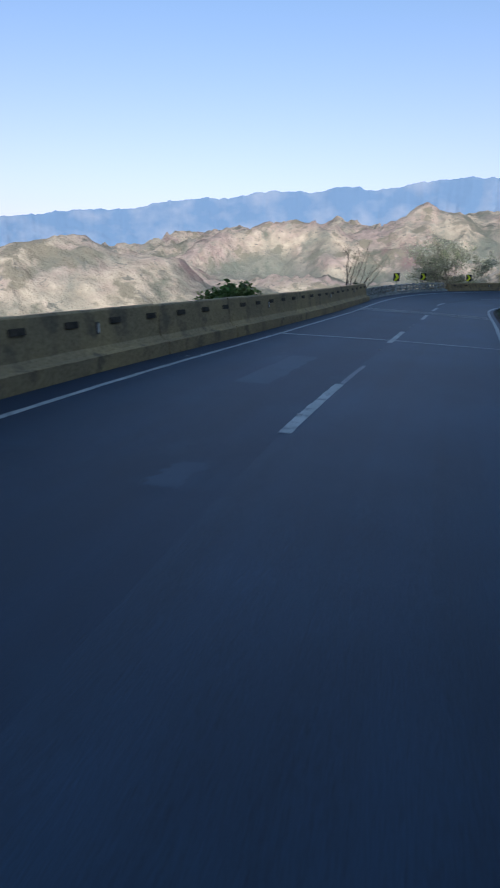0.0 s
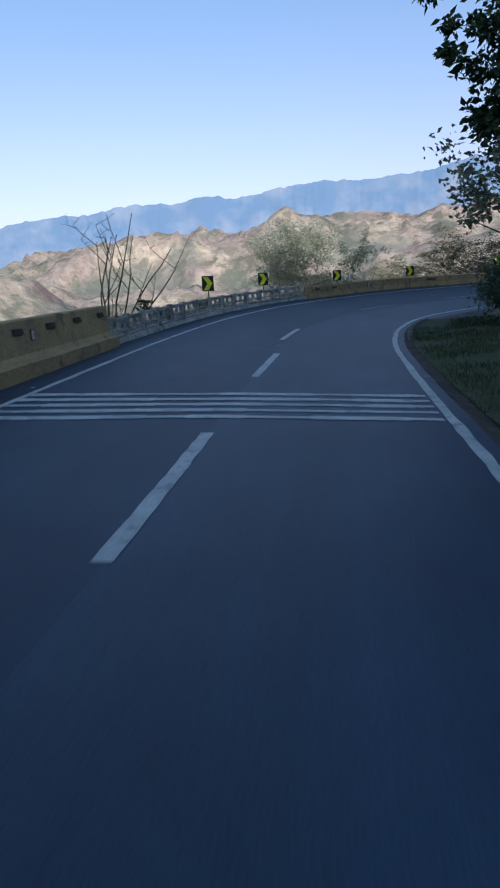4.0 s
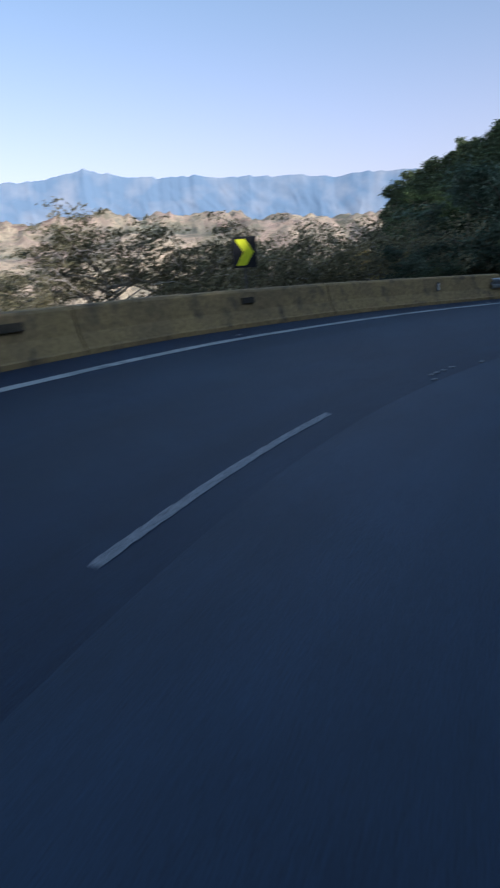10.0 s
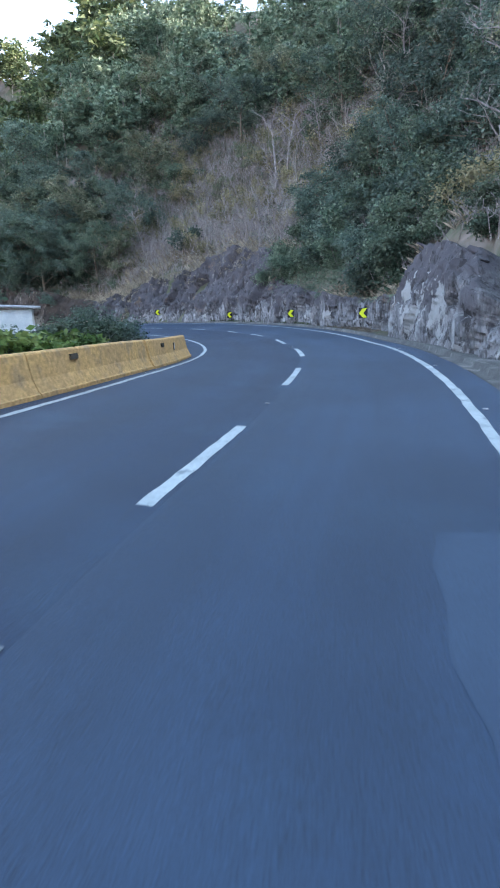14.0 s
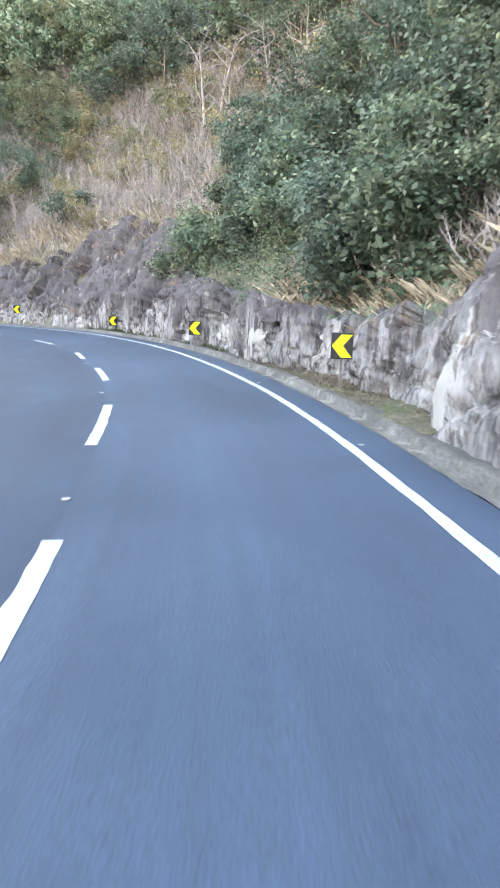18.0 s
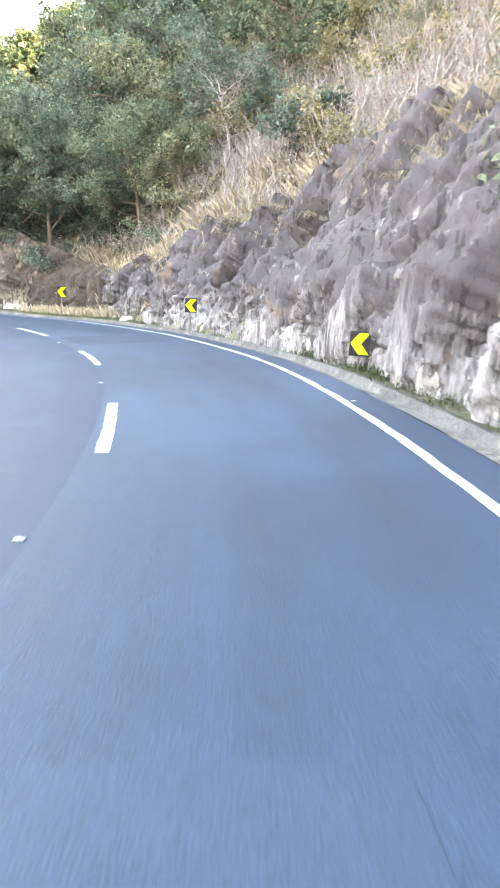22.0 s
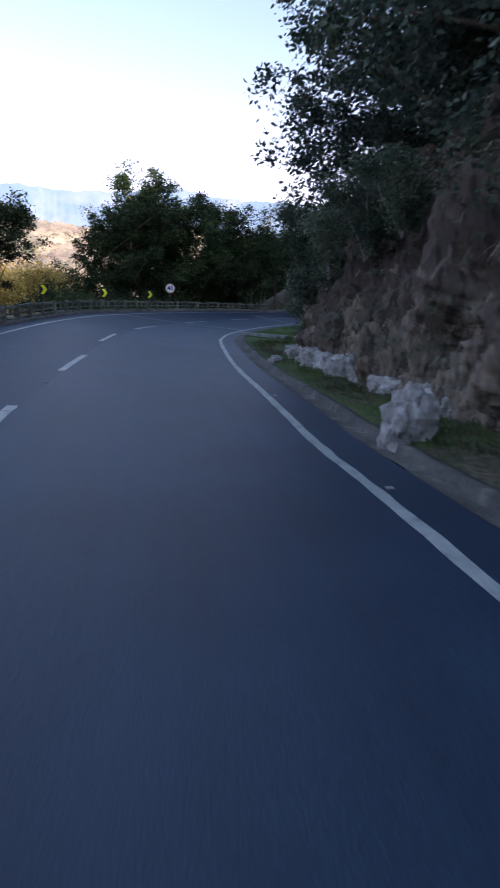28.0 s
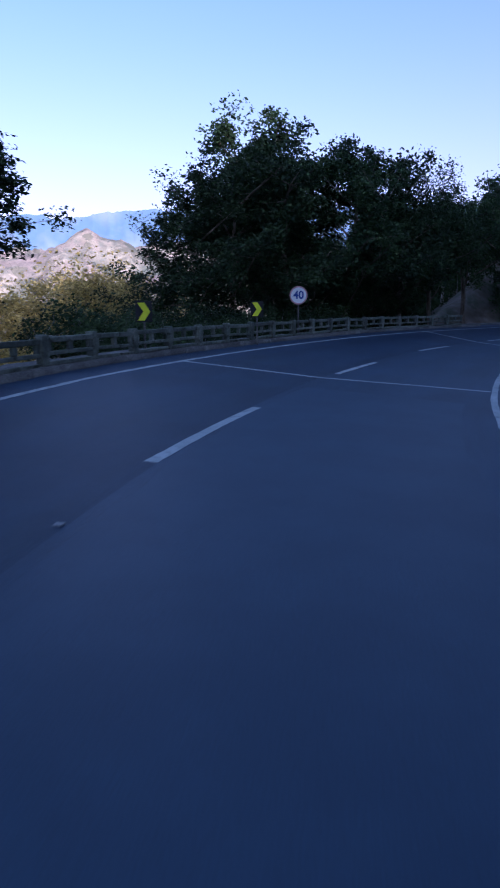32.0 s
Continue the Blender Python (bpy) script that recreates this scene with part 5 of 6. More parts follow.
class Kind:
    """A plant built once; the first use places it, later uses copy it."""

    def __init__(self, *args, **kw):
        self.made, self.args, self.kw, self.used = None, args, kw, False

    def at(self, x, y, scale=1.0, turn=0.0, sink=0.0, tilt=0.0, z=None, label=""):
        if z is None:
            z = float(ground_z(x, y)[0])
        m = Matrix.Translation((x, y, z - sink)) @ Matrix.Rotation(turn, 4, "Z") @ Matrix.Rotation(tilt, 4, "X")
        if self.made is None:
            self.made = plant(*self.args, **self.kw)
        if not self.used:
            ob, self.used = self.made, True
            ob.matrix_world = m
        else:
            ob = copy_thing(self.made, m)
        ob.scale = (scale, scale, scale * 1.0)
        return tagged(ob, label)


G_HILL = "trees on the wooded hillside"
TALL = [Kind("tree", 11 + i, BARK_PALE if i == 1 else BARK, LEAF if i < 2 else LEAF_TEAL, "tall slender forest tree on the steep slope", "tree", G_HILL, per=46, radius=0.62, size=0.27, height=10.5 + i, spread=3.0, trunk=0.17, limbs=11, subs=4, clear=0.42) for i in range(3)]
ROUND = [Kind("tree", 31 + i, BARK, (LEAF, LEAF_BROWN, LEAF_TEAL)[i], "dense broad forest tree on the slope", "tree", G_HILL, per=56, radius=0.64, size=0.25, height=7.0 + i, spread=3.6, trunk=0.2, limbs=12, subs=4, clear=0.18) for i in range(3)]
BARE = [Kind("bare_tree", 51 + i, (BARK_PALE, TWIG)[i], LEAF_DRY, "leafless grey dry tree among the scrub", "tree", "bare trees on the slope", per=0, height=7.5 + i, spread=2.6, trunk=0.13, limbs=11, subs=5, clear=0.3, twigs=3, up=0.9) for i in range(2)]
SHRUB = [Kind("shrub", 61 + i, TWIG, (LEAF, LEAF_TEAL, LEAF_DRY)[i], ("leafy green shrub on the slope", "blue-green leafy shrub over the rock", "dry olive shrub on the slope")[i], "shrub", "shrubs on the slope", per=(70, 70, 34)[i], radius=0.40, size=0.125, height=2.6, spread=1.8, trunk=0.09, limbs=12, subs=4, clear=0.1, stems=4, up=0.7) for i in range(3)]
BRUSH = [Kind("dry_brush", 71 + i, TWIG, LEAF_DRY, "tangle of dry leafless twigs", "brush", "dry brush on the slope", per=(0, 3)[i], radius=0.4, size=0.2, height=2.4, spread=2.0, trunk=0.06, limbs=14, subs=5, clear=0.08, stems=5, twigs=2, up=0.8) for i in range(2)]


def scatter(seed, s_range, e_range, count, kinds, scale=(0.8, 1.25), side=-1, gap=1.0, sink=0.2):
    """Plants on the hill beside the road: stations, distance beyond the verge, how many."""
    rng = np.random.RandomState(seed)
    s, e = rng.uniform(*s_range, count), e_range[0] + (e_range[1] - e_range[0]) * rng.uniform(0, 1, count) ** 0.9
    out = (WIDE_R(s) + 1.2 + VERGE(s) + e) if side < 0 else 6.5 + e
    p = road_at(s, side * out)
    z = ground_z(p[:, 0], p[:, 1])
    near_s, near_off = nearest(p[:, 0], p[:, 1])
    for i in range(count):
        if abs(near_off[i]) < (7.5 if side < 0 else 8.0):
            continue
        kinds[rng.randint(len(kinds))].at(p[i, 0], p[i, 1], rng.uniform(*scale), rng.uniform(0, 6.28), sink, rng.normal(0, .06), z[i])


# the wooded hillside beside the second bend
scatter(1, (180, 222), (12, 38), 40, TALL + ROUND)
scatter(33, (222, 252), (20, 40), 30, TALL + ROUND)
scatter(34, (252, 280), (10, 38), 16, TALL + ROUND)
scatter(35, (222, 262), (14, 42), 44, [ROUND[0], ROUND[2], ROUND[1], SHRUB[0]], (0.4, 0.62))
scatter(36, (196, 226), (14, 36), 22, [ROUND[0], ROUND[2], ROUND[1]], (0.45, 0.7))
scatter(38, (234, 262), (16, 42), 46, BRUSH, (1.2, 2.1))
scatter(39, (236, 262), (16, 40), 1, [ROUND[0], ROUND[2]], (0.4, 0.6))
scatter(2, (184, 266), (5, 26), 36, BARE, (0.8, 1.5))
scatter(3, (222, 262), (5.5, 14), 44, [SHRUB[2], BRUSH[0], BRUSH[1], BRUSH[0]], (0.8, 1.3))
scatter(31, (184, 203), (2.6, 12), 30, [SHRUB[2], BRUSH[0], BRUSH[1], SHRUB[0]], (0.9, 1.5))
scatter(4, (200, 264), (8, 34), 130, [BRUSH[0], BRUSH[1], SHRUB[2]], (1.1, 2.0))
scatter(5, (203, 224), (1.8, 8), 40, [SHRUB[0], SHRUB[1], SHRUB[0]], (1.1, 2.0))
scatter(32, (204, 222), (5, 12), 12, [ROUND[0], ROUND[2]], (0.7, 1.0))
scatter(6, (248, 276), (4.0, 18), 16, ROUND + [TALL[2]], (0.7, 1.05))
scatter(7, (255, 284), (3.0, 9), 22, [SHRUB[0], BRUSH[0], SHRUB[0]], (0.9, 1.4))
scatter(8, (302, 342), (6, 34), 22, ROUND + TALL, (0.6, 0.9))
scatter(9, (84, 122), (5, 18), 14, ROUND + [SHRUB[0]], (0.7, 1.1))
scatter(10, (122, 184), (4, 14), 8, ROUND, (0.8, 1.2))

# trees over the grass bank by the first bend
BIG = Kind("tree", 201, BARK, LEAF_DEEP, "large dark broad-leaved tree over the grass bank", "tree", "", per=80, radius=0.55, size=0.30, height=12.5, spread=5.6, trunk=0.34, limbs=14, subs=9, clear=0.25)
BIG.at(6.2, -5.0, 1.12, 0.4)
ROUND[1].at(4.4, -11.0, 0.8, 1.0)
ROUND[0].at(8.5, -12.0, 1.1, 2.0)
SHRUB[0].at(4.0, -7.0, 1.3, 0.2)

# valley side: leafy bush, bare many-stemmed tree, wide thorny bush, thin weeds
LEAFY = Kind("bush", 211, BARK, LEAF_BRIGHT, "large-leaved bush behind the barrier", "bush", "", per=46, radius=0.42, size=0.27, height=2.6, spread=1.6, trunk=0.09, limbs=10, subs=4, clear=0.15, stems=4)
p = road_at(87.0, 7.9)
LEAFY.at(p[0], p[1], 1.15, 0, 0, 0, -0.5)
SPRAY = Kind("bare_tree", 221, BARK, LEAF_DEEP, "leafless many-stemmed tree behind the railing", "tree", "", per=0, radius=0.15, size=0.3, height=8.2, spread=2.6, trunk=0.16, limbs=16, subs=2, clear=0.25, stems=8, up=1.6, twigs=2, wander=0.09)
SPRAY.at(-13.0, -6.3, 1.08, 0.6, 0, 0, -1.3)
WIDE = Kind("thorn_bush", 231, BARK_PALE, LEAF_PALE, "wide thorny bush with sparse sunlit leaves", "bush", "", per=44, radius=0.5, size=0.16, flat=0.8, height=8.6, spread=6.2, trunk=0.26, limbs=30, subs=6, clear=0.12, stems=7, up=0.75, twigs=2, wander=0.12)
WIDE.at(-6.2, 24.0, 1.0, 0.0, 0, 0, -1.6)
ACACIA = Kind("acacia", 241, BARK_PALE, LEAF_DRY, "spreading pale-branched tree with a flat dry crown", "tree", "trees below the bend", per=40, radius=0.7, size=0.2, flat=0.35, height=7.0, spread=6.0, trunk=0.32, limbs=13, subs=6, clear=0.4, up=0.35, twigs=1)
for x, y, sc, tn in ((13.0, 57.5, 1.0, 0.5), (21.0, 60.0, .9, 2.2), (27.5, 55.0, .85, 1.1), (34, 57, .9, 4.0), (40, 50, .8, 3.2), (5, 66, .8, 5.0)):
    ACACIA.at(x, y, sc * 1.3, tn, z=-4.6)
OLIVE = Kind("tree", 251, BARK, LEAF_DRY, "dusty olive tree below the road", "tree", "trees below the bend", per=50, radius=0.7, size=0.22, height=5.5, spread=2.9, trunk=0.16, limbs=11, subs=4, clear=0.15)
for x, y, sc in ((17.5, 53, .8), (23.5, 51, .95), (29, 49, 1.0), (33, 46, .9), (37, 53, 1.1), (25, 66, 1.1), (2, 70, .9), (44, 57, 1.2), (31, 62, 1.1)):
    OLIVE.at(x, y, sc * 1.25, x, z=-4.3)
scatter(12, (106, 131), (1.5, 9), 26, [SHRUB[2], BRUSH[1], SHRUB[0]], (0.35, 0.6), 1, sink=0.1)
scatter(13, (70, 106), (4, 10), 8, [BRUSH[0], BRUSH[1]], (0.4, 0.7), 1, sink=0.3)
scatter(14, (136, 158), (12, 40), 40, [SHRUB[2], BRUSH[1]], (0.6, 1.2), 1)
WEED = Kind("thin_tree", 261, BARK, LEAF_DEEP, "thin bare stem with a leafy tuft", "tree", "", per=8, radius=0.2, size=0.22, height=3.6, spread=0.5, trunk=0.04, limbs=5, subs=1, clear=0.7)
WEED.at(-12.6, -1.0, 1.0, 0, z=-1.0)

# vine-grown trees in the hollow inside the second bend
VINE = [Kind("tree", 271 + i, BARK, (LEAF_FAR, LEAF)[i], "vine-smothered dense green tree in the hollow", "tree", "trees in the hollow", per=90, radius=0.72, size=0.27, height=8.0 + i, spread=4.2, trunk=0.24, limbs=14, subs=5, clear=0.05) for i in range(2)]
for i, (x, y, sc) in enumerate(((36, 40, .75), (41.5, 38, 1.0), (46, 37.5, .95), (38, 46, 1.1), (45, 44.5, 1.1), (52, 43, .9), (57, 50, .9), (31, 46, .6), (63, 53, .85), (50, 52, 1.0), (28, 41, .4), (72, 60, .9), (82, 68, .9), (60, 62, 1.0), (42, 58, 1.0))):
    VINE[i % 2].at(x, y, sc, i * 1.3, 0.4)
scatter(15, (166, 186), (2.5, 8), 22, [SHRUB[0], SHRUB[1], BRUSH[1]], (0.5, 0.9), 1)
scatter(16, (186, 204), (1.5, 9), 34, [SHRUB[0], SHRUB[1], LEAFY], (0.8, 1.35), 1)
scatter(17, (204, 246), (4, 24), 8, ROUND + [SHRUB[0]], (0.5, 0.8), 1)
SNAG = Kind("bare_tree", 281, BARK_PALE, LEAF_DRY, "pale dead sapling behind the guard rail", "tree", "", per=0, height=4.2, spread=1.2, trunk=0.07, limbs=6, subs=2, clear=0.3, up=1.4)
SNAG.at(31.5, 36.5, 1.0, 0.3)

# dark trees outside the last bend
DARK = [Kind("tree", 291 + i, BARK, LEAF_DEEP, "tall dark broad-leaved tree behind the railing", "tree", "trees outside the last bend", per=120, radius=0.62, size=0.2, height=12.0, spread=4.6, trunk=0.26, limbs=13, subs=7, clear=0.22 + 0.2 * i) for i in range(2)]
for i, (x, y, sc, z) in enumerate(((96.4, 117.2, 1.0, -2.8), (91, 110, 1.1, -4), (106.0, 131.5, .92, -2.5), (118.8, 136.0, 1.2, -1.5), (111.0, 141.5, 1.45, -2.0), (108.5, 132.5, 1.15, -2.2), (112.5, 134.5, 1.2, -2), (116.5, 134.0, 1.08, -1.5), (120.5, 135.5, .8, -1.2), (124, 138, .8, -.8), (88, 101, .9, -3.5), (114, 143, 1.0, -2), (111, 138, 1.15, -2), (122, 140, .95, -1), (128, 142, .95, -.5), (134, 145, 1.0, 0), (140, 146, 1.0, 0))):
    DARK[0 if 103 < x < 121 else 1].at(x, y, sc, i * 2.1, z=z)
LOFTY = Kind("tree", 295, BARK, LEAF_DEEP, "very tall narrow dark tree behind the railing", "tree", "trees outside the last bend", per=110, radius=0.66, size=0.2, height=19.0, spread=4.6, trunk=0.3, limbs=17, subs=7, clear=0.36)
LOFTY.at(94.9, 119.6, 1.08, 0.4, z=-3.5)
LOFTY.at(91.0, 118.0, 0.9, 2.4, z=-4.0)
HEDGE = Kind("shrub", 297, TWIG, LEAF_DEEP, "dark dense shrub behind the railing", "shrub", "shrubs outside the last bend", per=60, radius=0.5, size=0.13, height=3.2, spread=2.0, trunk=0.09, limbs=12, subs=4, clear=0.05, stems=4, up=0.6)
scatter(18, (304, 330), (2.4, 5), 22, [HEDGE], (0.5, 0.8), 1)
scatter(20, (305, 334), (3.6, 8), 36, [HEDGE], (0.9, 1.4), 1)
scatter(19, (306, 335), (4.5, 9), 10, [HEDGE], (0.9, 1.3), 1)
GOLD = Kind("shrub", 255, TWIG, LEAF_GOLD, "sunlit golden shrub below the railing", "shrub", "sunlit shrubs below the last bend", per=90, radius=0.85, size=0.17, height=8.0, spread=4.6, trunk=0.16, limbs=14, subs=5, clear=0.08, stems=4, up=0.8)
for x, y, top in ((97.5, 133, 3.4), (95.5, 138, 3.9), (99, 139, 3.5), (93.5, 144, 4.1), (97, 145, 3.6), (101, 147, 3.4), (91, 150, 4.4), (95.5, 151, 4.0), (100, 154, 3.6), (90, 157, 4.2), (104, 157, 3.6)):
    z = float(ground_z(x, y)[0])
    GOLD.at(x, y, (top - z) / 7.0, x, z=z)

# growth rooted in the crevices of the rock nose
CREVICE = Kind("shrub", 258, TWIG, LEAF, "dark green shrub rooted in the rock nose", "shrub", "shrubs on the rock nose", per=60, radius=0.42, size=0.11, height=2.6, spread=1.5, trunk=0.08, limbs=12, subs=4, clear=0.05, stems=4, up=0.5)
for i, (s_, o_, up, sc) in enumerate(((275, -7.4, 1.9, .8), (281, -8.4, 2.0, 1.0), (278, -8.2, 3.6, 1.1), (272.5, -7.3, 3.2, .8), (274, -8.2, 2.0, .8), (276.5, -8.2, .8, .75), (270, -7.6, 3.6, .8), (283, -9.2, 3.8, 1.2), (279, -9.2, 1.6, 1.0), (267.5, -7.6, 3.9, .7), (283.5, -9.8, 1.6, 1.1))):
    x, y, z = road_at(s_, o_, up)
    CREVICE.at(x, y, sc, i * 1.9, z=z)

# heavy growth leaning over the rock nose
OVER = [Kind("tree", 311 + i, BARK, (LEAF, LEAF_TEAL)[i], ("dark dense tree leaning over the rock nose", "dusty green tree leaning over the rock nose")[i], "tree", "trees over the rock nose", per=100, radius=0.5, size=0.155, flat=0.8, height=8.5 + i, spread=4.4, trunk=0.2, limbs=14, subs=8, clear=0.02, up=0.25) for i in range(2)]
for i, (s_, o_, sc) in enumerate(((254, -13.5, 1.0), (257.5, -12.5, .95), (260.5, -13.5, 1.1), (263.5, -11.5, .9), (266.5, -12.5, 1.1), (269.5, -12.5, 1.0), (273.0, -14.5, 1.0), (258, -19, 1.2), (264, -19, 1.3), (270, -19.5, 1.2), (276, -20, 1.1), (251, -17, 1.1), (271.5, -11.5, 1.3), (267.5, -10.8, 1.3), (263, -10.5, 1.2), (259.5, -11, 1.15), (275, -12.5, 1.1), (278.5, -11.0, 1.15), (281.0, -12.5, 1.2), (277.5, -14.0, 1.35), (284, -17, 1.1))):
    p = road_at(s_, o_)
    (ROUND[i % 2] if o_ < -18 else OVER[i % 2]).at(p[0], p[1], sc, i * 1.9, 0.6)

# single marks of the slope: thin tree over the rock, leafless tree at the nose
TEAL = Kind("tree", 301, BARK, LEAF_TEAL, "small thin-trunked tree growing from the rock", "tree", "", per=26, radius=0.55, size=0.26, height=5.6, spread=1.7, trunk=0.07, limbs=8, subs=3, clear=0.62)
p = road_at(240.5, -11.0)
TEAL.at(p[0], p[1], 1.0, 0.3)
p = road_at(281.5, -10.6)
BARE[0].at(p[0], p[1], 1.25, 1.0)


# ---- woods on the far ridge and litter on the slopes: too many to count ----
def woods(name, label, seed, x, y, size, material, keep_off, per=7, leaf=0.8):
    """A mass of distant trees as one piece of foliage and trunks."""
    rng = np.random.RandomState(seed)
    protos = []
    for k in range(4):
        pieces, tips = skeleton_of(400 + seed + k, 8.0, 2.7, 0.18, 8, 3, 0.3)
        v, f = leaves(410 + seed + k, tips, per, 0.8, leaf, 0.75, coarse=True)
        tv, tf = tube([(0, 0, -1), (0.1, 0, 3), (0, 0.1, 6.5)], (0.16, 0.11, 0.05), 4)
        protos.append((joined([(v, f)]), (tv, tf)))
    s, off = nearest(x, y)
    z = ground_z(x, y)
    crowns, stems = [], []
    for i in range(len(x)):
        if keep_off(s[i], off[i]):
            continue
        (v, f), (tv, tf) = protos[i % 4]
        a, sc = rng.uniform(0, 6.28), rng.uniform(.6, 1.55) * size
        rot = np.array(((math.cos(a), -math.sin(a), 0), (math.sin(a), math.cos(a), 0), (0, 0, 1))) * sc
        shift = np.array((x[i], y[i], z[i] - 0.6))
        crowns.append((v @ rot.T + shift, f))
        stems.append((tv @ rot.T + shift, tf))
    v, f = joined(crowns)
    tagged(new(name, mesh_of(name, v, f, material)), label, "woods", kind="stuff")
    v, f = joined(stems)
    tagged(new("tree_trunks", mesh_of("tree_trunks", v, f, BARK_PALE)), "pale trunks standing in the woods", "woods", kind="stuff")


def far_woods():
    rng = np.random.RandomState(7)
    n = 1500
    seg = rng.uniform(7.0, 14.6, n)
    k = seg.astype(int)
    f = (seg - k)[:, None]
    c = CREST[k] * (1 - f) + CREST[np.minimum(k + 1, len(CREST) - 1)] * f
    way = rng.uniform(0, 1, n) * 150 - 6
    x, y = c[:, 0] - way * 0.95 + rng.normal(0, 5, n), c[:, 1] + way * 0.05 + rng.normal(0, 9, n)
    woods("woods", "dark wooded mountainside seen across the hollow", 1, x, y, 1.15, LEAF_FAR, lambda s, off: off > -36 and s < 300 or abs(off) < 40, 9, 0.85)
    n = 620
    seg = rng.uniform(7.2, 9.9, n)
    k = seg.astype(int)
    f = (seg - k)[:, None]
    c = CREST[k] * (1 - f) + CREST[k + 1] * f
    way = rng.uniform(-4, 62, n)
    woods("woods", "thick woods under the ridge line", 5, c[:, 0] - 0.9 * way, c[:, 1] + 0.3 * way + rng.normal(0, 6, n), 1.05, LEAF_FAR, lambda s, off: abs(off) < 36, 9, 0.85)
    n = 210
    x, y = rng.uniform(116, 205, n), rng.uniform(138, 205, n)
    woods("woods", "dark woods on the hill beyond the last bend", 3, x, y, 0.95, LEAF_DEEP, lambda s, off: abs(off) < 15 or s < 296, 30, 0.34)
    n = 520
    s = rng.uniform(182, 296, n)
    e = 34 + 52 * rng.uniform(0, 1, n)
    p = road_at(s, -e)
    woods("woods", "mixed dry and green woods high on the slope", 2, p[:, 0], p[:, 1], 0.95, LEAF, lambda s, off: off > -30, 13, 0.6)


def blades(name, seed, count, s_range, e_range, length, material, label, lean=0.5, side=-1, clump=6):
    """Grass: thin tapering blades in clumps."""
    rng = np.random.RandomState(seed)
    m = count // clump
    s, e = rng.uniform(*s_range, m), rng.uniform(0, 1, m) * (e_range[1] - e_range[0]) + e_range[0]
    out = WIDE_R(s) + 1.35 + e if side < 0 else 6.0 + e
    keep = fractal(s / 2.2, e / 2.2, 3, seed) > -0.12
    p = road_at(s, side * out)[keep]
    z = turf_z(s[keep], out[keep], p) if side < 0 and e_range[0] < 0.2 else ground_z(p[:, 0], p[:, 1])
    base = np.repeat(np.stack([p[:, 0], p[:, 1], z], 1), clump, axis=0)
    n = len(base)
    base = base + rng.normal(0, 0.14, (n, 3)) * (1, 1, 0.1)
    a = rng.uniform(0, 6.28, n)
    ln = length * rng.uniform(.5, 1.3, n)
    w = 0.006 + 0.007 * length
    side_v = np.stack([-np.sin(a), np.cos(a), 0 * a], 1) * w
    tip = np.stack([np.cos(a) * ln * lean * rng.uniform(.3, 1.4, n), np.sin(a) * ln * lean * rng.uniform(.3, 1.4, n), ln], 1)
    v = np.stack([base - side_v, base + side_v, base + tip * (.55, .55, .75) + side_v * .7, base + tip], 1).reshape(-1, 3)
    tagged(new(name, mesh_of(name, v, np.arange(n * 4).reshape(n, 4), material)), label, "grass", kind="stuff")


def thicket(name, seed, count, s_range, e_range, length, material, label, thick=1.0):
    """Dry undergrowth: forked bare stalks standing close on the slope."""
    rng = np.random.RandomState(seed)
    s, e = rng.uniform(*s_range, count), rng.uniform(*e_range, count)
    s = s[fractal(s / 5.0, e / 5.0, 3, seed) > -0.25]
    e = e[:len(s)]
    p = road_at(s, -(WIDE_R(s) + 1.2 + VERGE(s) + e))
    p[:, 2] = ground_z(p[:, 0], p[:, 1]) - 0.1
    quads = []

    def stalk(base, way, ln, w0, w1):
        a = rng.uniform(0, 6.28, len(base))
        side_v = np.stack([np.cos(a), np.sin(a), 0 * a], 1) * thick
        tip = base + way * ln[:, None]
        quads.append(np.stack([base - side_v * w0, base + side_v * w0, tip + side_v * w1, tip - side_v * w1], 1))
        return tip

    def ways(n, spread):
        d = rng.normal(0, spread, (n, 3))
        d[:, 2] = 1
        return d / np.linalg.norm(d, axis=1, keepdims=True)

    n = len(p)
    fork = stalk(p, ways(n, 0.35), length * rng.uniform(.4, .9, n), 0.036, 0.024)
    for k in range(3):
        t2 = stalk(fork, ways(n, 0.6), length * rng.uniform(.3, .7, n), 0.022, 0.012)
        for j in range(2):
            stalk((fork + t2) / 2, ways(n, 1.0), length * rng.uniform(.15, .4, n), 0.014, 0.006)
    v = np.vstack(quads).reshape(-1, 3)
    tagged(new(name, mesh_of(name, v, np.arange(len(v)).reshape(-1, 4), material)), label, "brush", kind="stuff")


def undergrowth(name, seed, count, s_range, e_range, height, per, size, material, label):
    rng = np.random.RandomState(seed)
    s, e = rng.uniform(*s_range, count), rng.uniform(*e_range, count)
    ok = fractal(s / 6.0, e / 6.0, 3, seed) > -0.05
    s, e = s[ok], e[ok]
    p = road_at(s, -(WIDE_R(s) + 1.2 + VERGE(s) + e))
    p[:, 2] = ground_z(p[:, 0], p[:, 1]) + rng.uniform(0.1, height, len(s))
    v, f = leaves(seed + 1, p, per, 0.5, size)
    tagged(new(name, mesh_of(name, v, f, material)), label, "undergrowth", kind="stuff")


far_woods()
thicket("brush_thicket", 41, 17000, (200, 262), (5, 44), 2.3, TWIG, "grey-brown thicket of bare stalks on the slope")
thicket("brush_thicket", 42, 1500, (184, 212), (2.2, 12), 1.3, TWIG, "tangled dry stalks over the low rock")
thicket("brush_thicket", 43, 1100, (251, 282), (0.8, 9), 1.3, BARK, "bare stalks hanging about the rock nose", 0.45)
